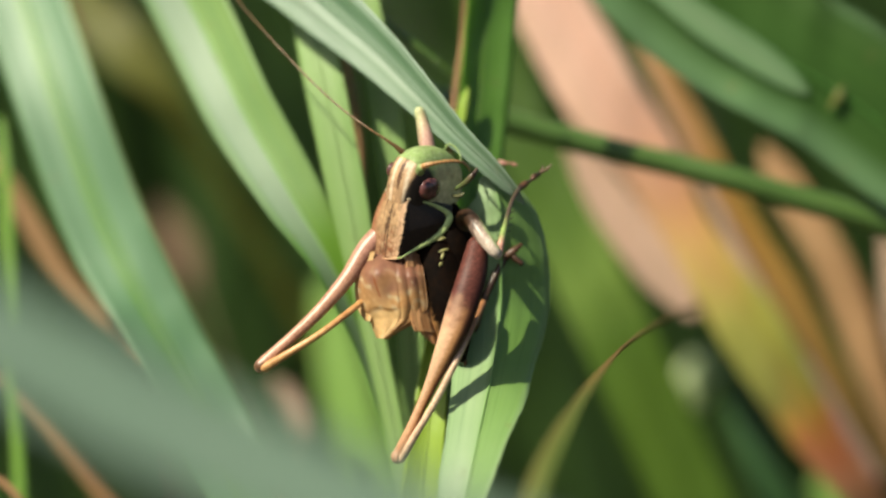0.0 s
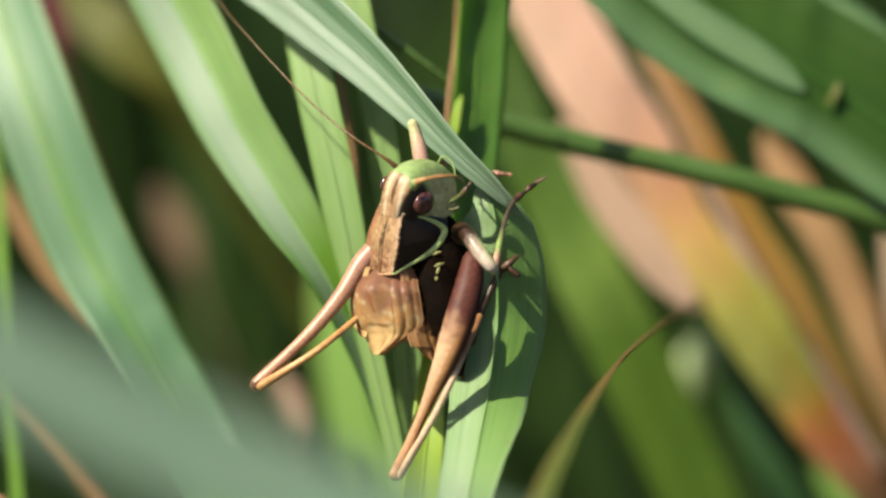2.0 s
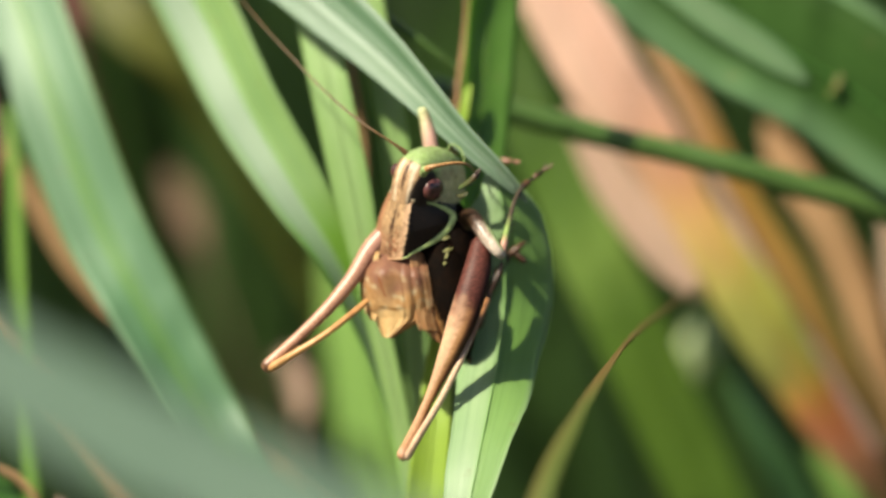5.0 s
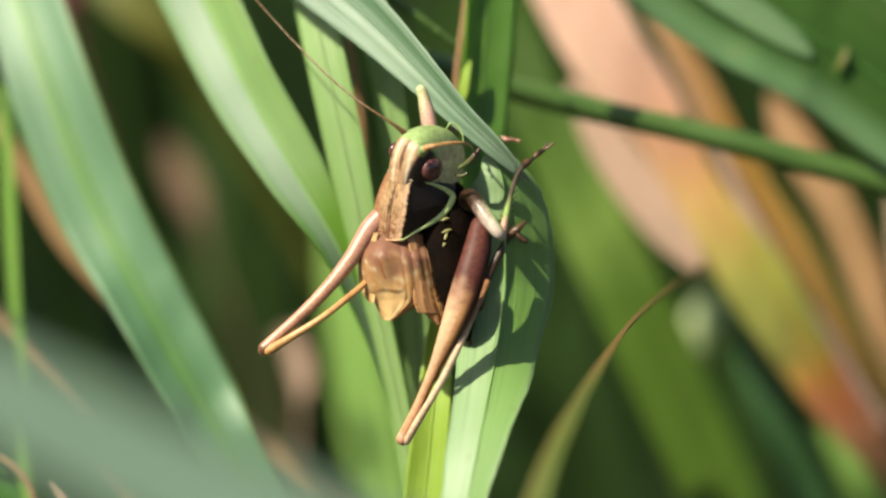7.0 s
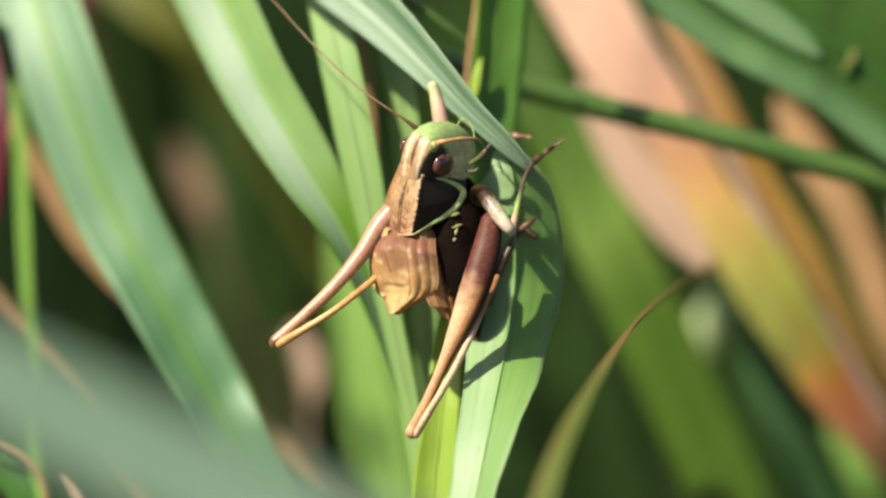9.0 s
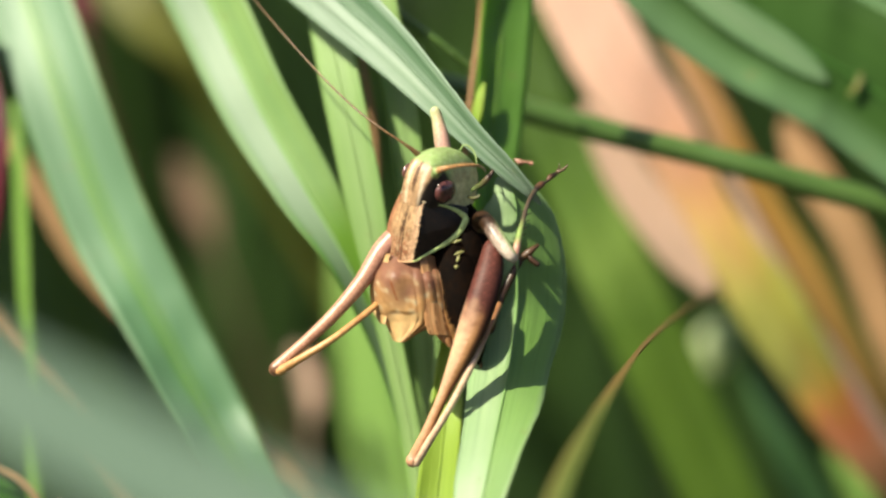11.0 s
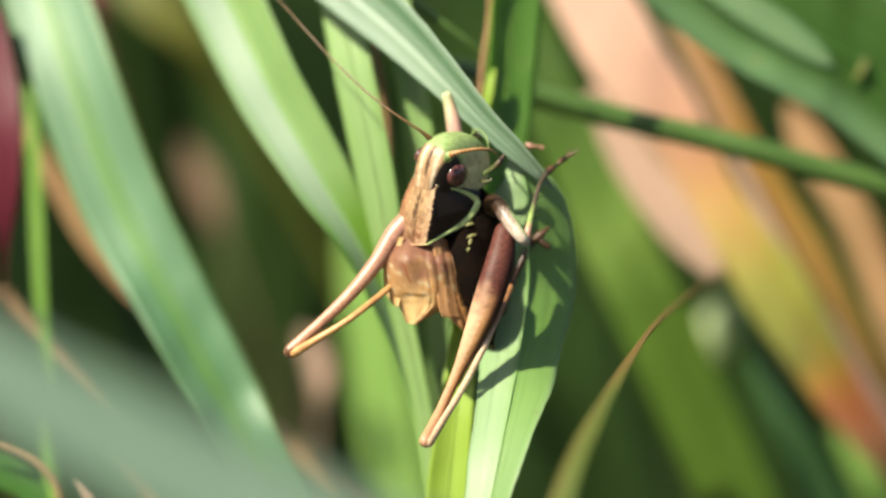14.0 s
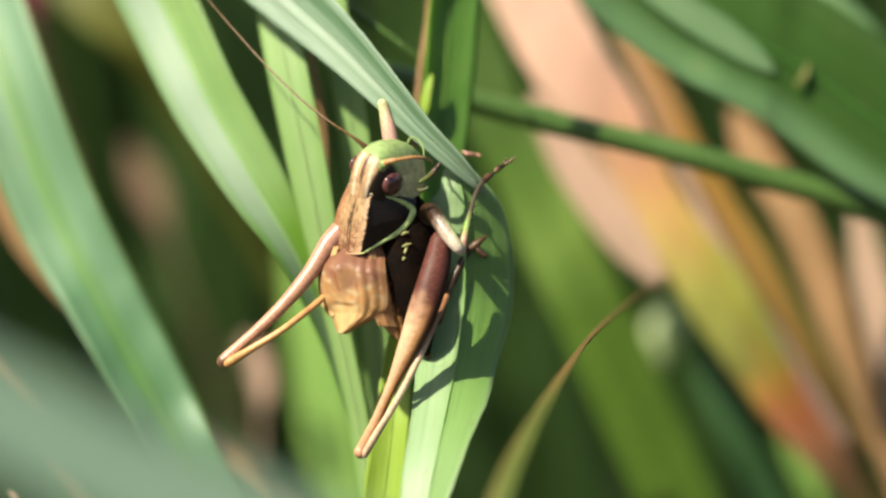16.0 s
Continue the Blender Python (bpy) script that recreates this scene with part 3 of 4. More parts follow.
v, f, uv = strip([(21.25, 10.06, 45.4), (23.36, 6.57, 45.6), (25.95, 1.82, 46), (28.80, -2.85, 46.5), (30.95, -5.85, 47), (33.92, -10.30, 48.5), (37.44, -15.34, 50.5)], [0.3, 0.8, 0.95, 0.95, 0.9, 0.9, 0.8], [(-0.35, 0.35, -0.9)], count=60, cols=7, curl=0.4, seed=20)
hang(mesh_object("midrib", v, f, ROSY, uv, origin=turning.location), turning, "pale pink midrib")
# broad leaf in the upper right
broad = blade([(11.96, 27.78, 23), (17.32, 23.83, 23.5), (23.00, 19.52, 24), (26.78, 17.26, 24), (30.31, 15.29, 24.5), (37.63, 10.31, 25.5), (44.18, 6.19, 27)], [10.0, 12.0, 12.0, 11.6, 11.4, 11.4, 10], [(-0.12, 0.38, -0.92)], BLUEGREEN, "broad green leaf with a light band along its edge", rib=GREEN, rib_width=0.03, fold=6, seed=23, lean=0.1)
# added pale strip imitates the lit zone on the broad leaf
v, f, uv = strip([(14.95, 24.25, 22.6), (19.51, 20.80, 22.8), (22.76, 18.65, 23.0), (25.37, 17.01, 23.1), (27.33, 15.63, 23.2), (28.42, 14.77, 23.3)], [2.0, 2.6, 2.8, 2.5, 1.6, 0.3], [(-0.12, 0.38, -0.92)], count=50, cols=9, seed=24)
hang(mesh_object("lit_patch", v, f, SILVERY, uv, origin=broad.location), broad, "pale strip standing in for a lit zone of the leaf")
v, f, uv = strip([(31.05, 15.61, 24.1), (30.78, 14.64, 23.7), (29.98, 13.68, 23.2)], [0.2, 0.6, 0.2], [(-0.15, 0.75, -0.65)], count=14, cols=7, ragged=0.1, seed=26)
hang(mesh_object("blemish", v, f, OLIVY, uv, origin=broad.location), broad, "small brown dry blemish")
blade([(29.13, 22.95, 40), (32.69, 20.14, 39), (36.23, 16.89, 38), (40.78, 13.25, 38)], [5, 7, 7, 6], [(-0.15, 0.7, -0.7)], SILVERY, "broad pale green leaf", seed=25, lean=0.1)
# soft blades further back
blade([(4.04, 27.00, 56), (5.20, 20.26, 56), (7.01, 13.96, 55), (9.62, 8.56, 54), (12.59, 2.19, 53), (15.55, -3.77, 53), (18.65, -10.45, 53), (21.75, -17.12, 53), (24.13, -22.13, 53)], [4.6, 4.8, 5.2, 5.6, 6.2, 6.4, 6.3, 6.3, 6.2], [(-0.2, 0.1, -0.95), (-0.2, 0.1, -0.95), (-0.3, 0.2, -0.9), (-0.4, 0.35, -0.85), (-0.45, 0.45, -0.8), (-0.3, 0.3, -0.9), (-0.1, 0.1, -0.95), (-0.1, 0.1, -0.95), (-0.1, 0.1, -0.95)], MIDGREEN, "mid-green grass blade in soft light", seed=27)
blade([(-10.27, 2.12, 80), (-9.19, -3.05, 80), (-8.05, -8.72, 80), (-7.12, -13.89, 80), (-5.99, -20.08, 80), (-4.85, -25.24, 80)], [2.0, 3.8, 5.0, 5.4, 5.2, 4.6], [(-0.3, 0.4, -0.9)], LIMY, "bright green grass blade", seed=29)
blade([(20.85, -1.3, 34), (17.36, -2.78, 19), (13.71, -4.99, 4), (11.5, -6.87, -8), (9.61, -9.04, -17), (7.96, -11.36, -24), (6.61, -13.98, -28), (5.74, -16.36, -30)], [0.5, 0.75, 0.84, 0.97, 1.26, 1.44, 1.54, 1.63], [(-0.4, 0.2, -0.9)], ARC, "arching withered grass blade tip", seed=31)
blade([(25.14, -3.85, 60), (26.84, -9.21, 60), (28.55, -14.08, 60), (31.66, -21.51, 62)], [1.6, 3.4, 3.8, 4], [(-0.1, 0.1, -0.95)], TEAL, "mid-green grass blade behind the others", seed=33)
blade([(27.53, 12.91, 52.5), (28.91, 10.27, 52), (30.77, 7.17, 51.5), (32.90, 3.60, 51), (34.99, -1.14, 51), (36.69, -6.12, 51), (39.37, -12.32, 52)], [0.6, 2.8, 3.2, 3.2, 3.2, 2.8, 2.2], [(-0.3, 0.3, -0.9)], DRY, "dry tan grass blade among green ones", seed=37)
blade([(38.09, 5.28, 52), (39.18, -0.43, 52), (40.47, -5.66, 52), (41.89, -11.84, 52)], [1.2, 2.8, 3.2, 2.2], [(-0.3, 0.3, -0.9)], PINK, "dry pinkish-tan grass blade", seed=39)
blade([(34.91, -15.22, 75), (37.86, -19.80, 75), (41.14, -24.96, 76)], [2.4, 4.0, 4.2], [(-0.3, 0.4, -0.9)], LIMY, "bright green grass blade", seed=41)
blade([(-35.62, 31.36, 78), (-31.43, 26.15, 77), (-28.02, 22.51, 76), (-24.70, 18.94, 76), (-21.76, 13.91, 78)], [3, 4.6, 4.8, 3.0, 1.6], [(-0.3, 0.4, -0.9)], OLIVY, "olive-yellow grass blade far behind", seed=42)
blade([(-27.54, 10.69, 110), (-26.09, 7.89, 110), (-24.85, 4.98, 110), (-23.62, 1.46, 110)], [0.6, 2.8, 2.6, 0.4], [(-0.3, 0.3, -0.9)], UMBER, "withered brown leaf scrap deep in the grass", seed=44)
# narrow blade beside the wide one, and the red leaf
blade([(-35.12, 13.03, 33), (-34.55, 8.53, 32), (-34.09, 1.83, 31), (-33.62, -4.39, 30), (-32.98, -11.45, 29), (-32.35, -20.23, 28)], [0.8, 1.2, 1.25, 1.1, 1.1, 1.2], [(-0.6, 0.2, -0.8)], BRIGHT, "narrow bright green grass blade", seed=43)
blade([(-36.70, 18.74, 24), (-36.23, 13.91, 23), (-35.81, 9.11, 22), (-35.93, 4.38, 23), (-36.07, -0.83, 26)], [0.8, 2.8, 3.6, 3.2, 0.4], [(-0.5, 0.3, -0.85)], RED, "dark crimson leaf beside the wide grass blade", category="red plant", group="red-leaved plants", seed=45)
blade([(-33.81, 28.79, 60), (-33.32, 25.38, 60), (-32.45, 22.46, 60), (-31.62, 19.54, 60)], [0.8, 2.0, 2.2, 0.3], [(-0.3, 0.4, -0.9)], RED, "crimson leaf tip behind the grass", category="red plant", group="red-leaved plants", seed=47)
# out-of-focus leaf close to the lens
near_leaf = blade([(-27.02, -3.88, -90), (-21.10, -6.97, -90), (-15.72, -9.66, -90), (-10.34, -12.17, -90), (-5.49, -14.24, -90)], [4.6, 5.4, 5.8, 5.8, 5.6], [(-0.3, 0.6, -0.75)], GREY, "greyish-green grass blade close to the lens", rib=GREY, rib_width=0.06, fold=2, seed=49)
# small curled leaf low beside the narrow blade
blade([(-37.96, -15.24, 17), (-35.42, -16.60, 17), (-33.08, -18.13, 17), (-32.02, -20.77, 17)], [1.2, 2.6, 2.4, 1.8], [(-0.1, 0.1, -0.95)], GREEN, "small dark green curled leaf", seed=71)
blade([(-36.86, -14.09, 15), (-34.33, -14.85, 15), (-32.22, -15.90, 15), (-30.87, -17.59, 15), (-30.45, -20.20, 15)], [0.3, 0.5, 0.6, 0.5, 0.4], [(-0.3, 0.4, -0.9)], DRY, "narrow curled dry tan blade", seed=72)
blade([(-29.08, -17.27, 14), (-28.24, -18.53, 14), (-27.28, -20.55, 14)], [0.3, 0.7, 0.9], [(-0.3, 0.4, -0.9)], PINK, "pinkish dry blade tip", seed=73)
# litter and scraps far behind
blade([(-14.41, -7.31, 74), (-13.40, -9.08, 74), (-12.79, -11.37, 74), (-12.89, -14.41, 74)], [0.8, 1.9, 1.9, 0.3], [(-0.3, 0.5, -0.8)], PINK, "dry pinkish leaf scrap", seed=51)
blade([(-38.66, 12.41, 40), (-35.45, 8.75, 40), (-33.07, 4.86, 40), (-30.78, 1.05, 40), (-25.61, -4.76, 40), (-20.11, -10.03, 40), (-15.81, -14.89, 41), (-11.94, -18.49, 42), (-7.58, -21.92, 43)], [1.0, 1.3, 1.7, 1.7, 1.5, 1.5, 1.9, 2.1, 2.2], [(-0.3, 0.5, -0.8)], DRY, "dry tan grass blade among green ones", seed=53)
stem([(-37.75, -3.62, 40), (-34.54, -7.74, 40), (-31.34, -11.41, 40), (-28.13, -15.53, 40), (-24.01, -21.03, 40)], [0.5, 0.6, 0.6, 0.6, 0.7], BROWN, "brown dry grass stem")

# pale seed head
v, f, uv, _ = rod([(24.02, -4.98, 78), (23.77, -6.73, 78), (23.46, -8.68, 78)], [1.1, 1.85, 1.1], count=14, segs=12)
pod = tagged(mesh_object("seed_head", v, f, SEED, uv), "small pale green seed head on a stalk", "seed head")
v, f, uv, _ = rod(rooted([(23.46, -8.68, 78), (23.22, -11.28, 79)], 10), [0.2] * 5, count=24, segs=8)
stalk = mesh_object("stalk", v, f, STEM, uv)
stalk.parent = pod


# ---- the grass behind ----
def far_grass():
    rnd = random.Random(12)
    verts, faces, uvs = [], [], []
    for k in range(620):
        d = rnd.uniform(130, 430)
        u = rnd.uniform(-60, 60) * (275 + d) / 275 * 1.25
        top = rnd.uniform(-25, 60) + d * 0.12
        lean = rnd.uniform(-0.2, 0.7)
        w = rnd.uniform(2.5, 6.5)
        z = ORIGIN.z * 1000 + top * math.cos(TILT) - d * math.sin(TILT)
        if z < 20:
            continue
        down = np.array((0, -math.cos(TILT), math.sin(TILT)))
        a = np.array((u, top, d))
        root = a + down * (z + 3) + np.array((lean * z, 0, 0))
        mid = (a + root) / 2 + np.array((-0.12 * z * lean, 0.05 * z, rnd.uniform(-8, 8)))
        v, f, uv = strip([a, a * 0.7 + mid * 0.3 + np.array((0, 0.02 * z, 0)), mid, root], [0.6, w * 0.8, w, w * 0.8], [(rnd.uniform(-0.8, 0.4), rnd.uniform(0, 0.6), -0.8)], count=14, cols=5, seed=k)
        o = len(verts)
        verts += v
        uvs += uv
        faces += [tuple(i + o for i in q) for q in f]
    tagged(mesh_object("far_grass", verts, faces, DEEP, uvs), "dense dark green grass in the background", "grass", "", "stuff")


far_grass()


def meadow():
    """Looser grass all round, beyond the clump."""
    rnd = random.Random(31)
    verts, faces, uvs = [], [], []
    for k in range(1500):
        turn, far = rnd.uniform(0, 2 * math.pi), 0.55 + 2.0 * rnd.random() ** 0.8
        x, y, tall = far * math.cos(turn), far * math.sin(turn), rnd.uniform(0.10, 0.24)
        lean, side, wide = rnd.uniform(0.02, 0.12), rnd.uniform(0, 2 * math.pi), rnd.uniform(0.0015, 0.004)
        o = len(verts)
        for i in range(7):
            s = i / 6
            w = wide * (1 - s ** 2) + 0.0002
            cx, cy = x + lean * s * s * math.cos(side), y + lean * s * s * math.sin(side)
            for j, dip in ((-1, 0.0), (0, -0.4), (1, 0.0)):
                verts.append((cx - w * j * math.sin(side) + dip * w * math.cos(side), cy + w * j * math.cos(side) + dip * w * math.sin(side), tall * (s - 0.25 * s ** 3) - 0.004))
                uvs.append((j * 0.5 + 0.5, s))
        for i in range(6):
            for j in range(2):
                a = o + i * 3 + j
                faces.append((a, a + 1, a + 4, a + 3))
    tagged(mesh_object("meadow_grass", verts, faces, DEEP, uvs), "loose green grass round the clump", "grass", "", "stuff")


meadow()

# ---- the bush cricket ----
# its body frame: f forward (to the head), r to its right, n to its back; millimetres from the right shoulder edge
BF = np.array((0.16, 0.95, -0.27))
BF /= np.linalg.norm(BF)
BR = np.array((0.70, -0.30, -0.64))
BR -= BF * BR.dot(BF)
BR /= np.linalg.norm(BR)
BN = -np.cross(BR, BF)
SHOULDER = np.array((-2.36, 3.84, -1.6))


def body(f, r, n):
    return SHOULDER + BF * f + BR * r + BN * n


TAN = np.array((0.36, 0.205, 0.10))
BROWNISH = np.array((0.15, 0.07, 0.032))
BLACK = np.array((0.01, 0.006, 0.004))
LIME = np.array((0.50, 0.64, 0.24))
GRASSY = np.array((0.21, 0.30, 0.10))
OLIVE = np.array((0.26, 0.26, 0.11))
AMBER = np.array((0.42, 0.22, 0.08))
PURPLE = np.array((0.095, 0.030, 0.022))


def blend(a, b, t):
    t = min(1.0, max(0.0, t))
    return np.array(a) * (1 - t) + np.array(b) * t


def fleck(p, scale, seed=0.0):
    return noise.noise(Vector((p[0] * scale + seed, p[1] * scale, p[2] * scale)))


cricket = new("bush_cricket")
cricket.location = V(*body(-2, -1, -2))
HOME = np.array(cricket.location)
tagged(cricket, "brown and green bush cricket singing on a grass blade", "cricket")


def limb(name, path, radii, mat, colour, parent=None, label="", **more):
    v, f, uv, c = rod(path, radii, colour=colour, **more)
    return joint(name, v, f, mat, c, parent, label)


def joint(name, v, f, mat, c, parent=None, label="", uvs=None):
    """A part of the cricket, with its mesh in the space of its parent."""
    ob = mesh_object(name, v, f, mat, uvs, c, origin=HOME)
    ob.parent = parent or cricket
    ob.location = (0, 0, 0)
    if label:
        ob["label"] = label
    return ob


def plain(c):
    return lambda s, t, p: c


def egg(center, axes, colour, rows=48, segs=64, shape=None):
    """A closed egg in the body frame: half axes along f, r, n; shape bends it."""
    verts, cols, faces = [], [], []
    for i in range(rows + 1):
        a = math.pi * i / rows
        for k in range(segs):
            b = 2 * math.pi * k / segs
            q = np.array((math.cos(b) * math.sin(a), math.sin(b) * math.sin(a), math.cos(a)))
            if shape:
                q = shape(q)
            w = np.array(center) + q * np.array(axes)
            verts.append(tuple(V(*body(*w))))
            cols.append(colour(w))
    for i in range(rows):
        for k in range(segs):
            a, b = i * segs + k, i * segs + (k + 1) % segs
            faces.append((a, b, b + segs, a + segs))
    return verts, faces, cols


# head capsule
def head_shape(q):
    p = 3.1                                   # squarer than an egg
    f, r, n = np.array(q) / (abs(q[0]) ** p + abs(q[1]) ** p + abs(q[2]) ** p) ** (1 / p)
    k = 1 - 0.2 * max(0, -n) ** 2            # the face narrows to the mouth
    k *= 1 - 0.2 * max(0, f) ** 2
    return np.array((f * (1 - 0.22 * max(0, -n) ** 2) - 0.06 * max(0, -n), r * k, n * (1 - 0.16 * max(0, f) ** 3)))


def head_colour(w):
    f, r, n = w
    g, h = fleck(w, 2.2), fleck(w, 7.0)
    c = blend(OLIVE, GRASSY, (f - 2.1 + 0.5 * g) * 1.1 + (0.5 if r < -0.6 else 0))
    if n < -4.2:
        c = blend(c, GRASSY * 1.1, (-4.2 - n) * 1.2)
    cheek = min(1, max(0, (r + 1.35) * 1.6)) * min(1, max(0, (-1.9 - n) * 1.4)) * min(1, max(0, (3.75 - f + 0.3 * g) * 1.3))
    c = blend(c, np.array((0.62, 0.58, 0.32)) * (1 + 0.3 * g), cheek * 0.85)
    tan = (n + 1.0 + 0.2 * g + 0.34 * (2.3 - f)) * 5
    if f > 3.5:
        tan -= (f - 3.5) * 9
    c = blend(c, np.array((0.30, 0.36, 0.20)), (h - 0.1) * 1.5)
    c = blend(c, np.array((0.38, 0.24, 0.13)) * (1 + 0.4 * g), tan)
    if tan > 0:
        lines = math.sin(r * 5.2 + 1.2)
        c = blend(c, BROWNISH * 0.5, (lines - 0.55 + 0.5 * h) * 3.5 * min(1, max(0.15, (f - 1.2))))
        c = blend(c, np.array((0.62, 0.50, 0.36)), (-lines - 0.6) * 2.5)
    if r > -0.95:
        d = math.hypot((f - 1.5) / 1.85, (n + 0.75 + 0.14 * f) / 1.0)
        c = blend(c, BLACK, (1.05 - d) * 6)
    return c * (1 + 0.15 * h)


v, f, c = egg((1.65, -1.4, -2.92), (2.75, 1.64, 3.1), head_colour, 80, 110, head_shape)
head = joint("head", v, f, SKIN, c, label="green head with a tan striped crown")


def ball(name, center, axes, colour, mat, parent, label="", rows=20, segs=24):
    v, f, c = egg(center, axes, colour, rows, segs)
    return joint(name, v, f, mat, c, parent, label)


def eye_colour(w):
    return blend(np.array((0.14, 0.05, 0.045)), np.array((0.05, 0.018, 0.016)), 0.5 + fleck(w, 3))


ball("eye", (1.72, 0.06, -1.80), (0.86, 0.52, 0.98), eye_colour, EYE, head, "glossy dark brown compound eye", 28, 36)
ball("eye", (2.3, -2.95, -1.1), (0.62, 0.40, 0.68), eye_colour, EYE, head, "glossy dark brown compound eye", 28, 36)
ball("labrum", (1.55, -1.3, -5.75), (0.75, 0.75, 0.5), lambda w: GRASSY * 0.9, SKIN, head, "green upper lip")
ball("mandible", (1.0, -0.75, -5.4), (0.55, 0.55, 0.6), lambda w: OLIVE * 0.8, SKIN, head)
limb("palp", [(1.12, 5.73, 0.6), (1.76, 6.12, 0.2), (2.24, 6.60, 0), (2.60, 7.12, 0)], [0.14, 0.2, 0.22, 0.09], SHINY, lambda s, t, p: blend(GRASSY * 0.5, BROWNISH * 0.4, s * 1.4), head, "dark pointed palp", count=18, segs=10)
limb("palp", [(0.88, 5.25, 0.6), (1.20, 5.17, 0.3), (1.52, 5.24, 0.1), (1.72, 5.40, 0)], [0.10, 0.12, 0.11, 0.05], SHINY, plain(OLIVE * 0.35), head, count=18, segs=10)
limb("palp", [(0.24, 8.52, 1.2), (0.56, 8.95, 1), (1.12, 8.63, 0.9), (1.40, 8.06, 0.7), (1.44, 7.58, 0.6)], [0.07, 0.07, 0.07, 0.06, 0.05], SHINY, plain(GRASSY * 1.1), head, "thin pale green palp", count=24, segs=8)


def antenna_colour(s, t, p):
    return blend(AMBER * 0.42, AMBER * 0.2, 0.5 + 0.8 * math.sin(s * 240))


limb("antenna", [(-2.71, 8.18, -0.6), (-3.03, 8.46, -0.8), (-3.75, 8.97, -0.9), (-5.35, 10.02, -0.6), (-7.37, 11.58, 0.5), (-9.51, 13.62, 2), (-11.51, 15.76, 3.6), (-13.11, 17.55, 5), (-14.93, 19.73, 7), (-17.16, 22.84, 10)], [0.24, 0.17, 0.10, 0.075, 0.07, 0.065, 0.06, 0.055, 0.05, 0.03], SHINY, antenna_colour, head, "long thin amber antenna", count=160, segs=8)
limb("antenna", [(-1.43, 6.85, -2.6), (-1.11, 7.08, -3.2), (-0.36, 7.27, -3.4), (0.63, 7.43, -3.2), (1.43, 7.41, -2.6), (1.79, 7.32, -1.6), (2.00, 7.20, 0), (2.09, 7.05, 1.8)], [0.28, 0.22, 0.14, 0.12, 0.11, 0.10, 0.08, 0.06], SHINY, lambda s, t, p: blend(AMBER * 1.05, AMBER * 0.6, 0.5 + 0.7 * math.sin(s * 150)), head, "amber antenna curving across the face", count=110, segs=10)
limb("antenna_base", [(-1.51, 6.70, -2.4), (-1.35, 6.97, -2.9)], [0.3, 0.36], SHINY, plain(GRASSY), head, count=8, segs=12)


# pronotum: a saddle, tan above and black on its flank
def saddle(a, b, lift=0.0):
    """a: 0 at the front edge, 1 at the hind edge; b: -1 left lobe, 0 to 1 across the back, 2 at the right lobe's lower edge."""
    front = 0.95 + 0.15 * math.sin(max(0, min(1, b)) * math.pi)
    hind = -3.35 - 0.35 * math.sin(max(0, min(1, b)) * math.pi)
    if b > 1:
        s = b - 1
        front = 0.95 - 0.5 * s * s
        hind = -3.35 + 2.0 * s ** 0.9 + 1.0 * s ** 8
        r, n = 0.8 * (1 - (1 - s) ** 2), -4.0 * s
    elif b < 0:
        s = -b
        hind = -3.35 + 3.55 * s ** 1.7
        r, n = -2.9 - 0.6 * math.sin(s * 2.35), -4.0 * s
    else:
        r, n = -2.9 + 2.9 * b, 0.22 * math.sin(b * math.pi)
        n -= 0.10 * math.exp(-((b - 0.5) / 0.05) ** 2)
        r += 0.12 * (2 * b - 1) * math.sin(a * math.pi)
    f = front + (hind - front) * a
    r = -1.45 + (r + 1.45) * (0.80 + 0.20 * min(1, a * 1.8) ** 0.8)
    n += 0.16 * math.sin(a * 3.0) - 0.22 * (1 - a) ** 2 + lift * (1 if 0 <= b <= 1 else 0)
    r += lift if b > 1 else (-lift if b < 0 else 0)
    if f < -1.5 and 0 <= b <= 1:
        n += 0.10 * (-1.5 - f) * 0.4
    return np.array((f, r, n))


def saddle_colour(a, b, w):
    g, h = fleck(w, 3.0), fleck(w, 9.0, 5)
    if 0 <= b <= 0.94:
        c = np.array((0.35, 0.22, 0.11)) * (1.0 + 0.45 * g)
        c = blend(c, np.array((0.21, 0.085, 0.04)) * (1 + 0.5 * g), (a - 0.5 + 0.3 * g) * 3)
        c = blend(c, np.array((0.48, 0.34, 0.20)), (h - 0.05) * 3.0 * min(1, 2 * a * a))
        c = blend(c, BROWNISH * 0.8, (fleck((w[0] * 0.35, w[1] * 2.2, w[2]), 3.2, 2) - 0.2) * 2.5)
        mid = b - 0.50 - 0.08 * a - 0.012 * math.sin(a * 9)
        if 0.15 < a < 0.56:
            c = blend(c, BROWNISH * 0.25, (0.05 - abs(mid) + 0.08 * h) * 40)
        if a > 0.5:
            c = blend(c, BROWNISH * 0.25, (0.026 - abs(abs(mid) - 0.045) + 0.03 * h) * 60)
        c = blend(c, np.array((0.26, 0.11, 0.05)), (0.24 - b + 0.12 * h) * 5)
        c = blend(c, np.array((0.47, 0.30, 0.18)), (b - 0.78 + 0.15 * h) * 7)
        return c
    c = BLACK * (1.0 + 0.5 * g)
    c = blend(c, BROWNISH * 0.3, (h - 0.15) * 1.0)
    if b < 0:
        return blend(TAN, c, -b * 8)
    edge = b - 0.965 - 0.06 * h - 0.03 * g - 0.014 * math.sin(a * 70)
    return blend(np.array((0.46, 0.30, 0.18)), c, edge * 40)


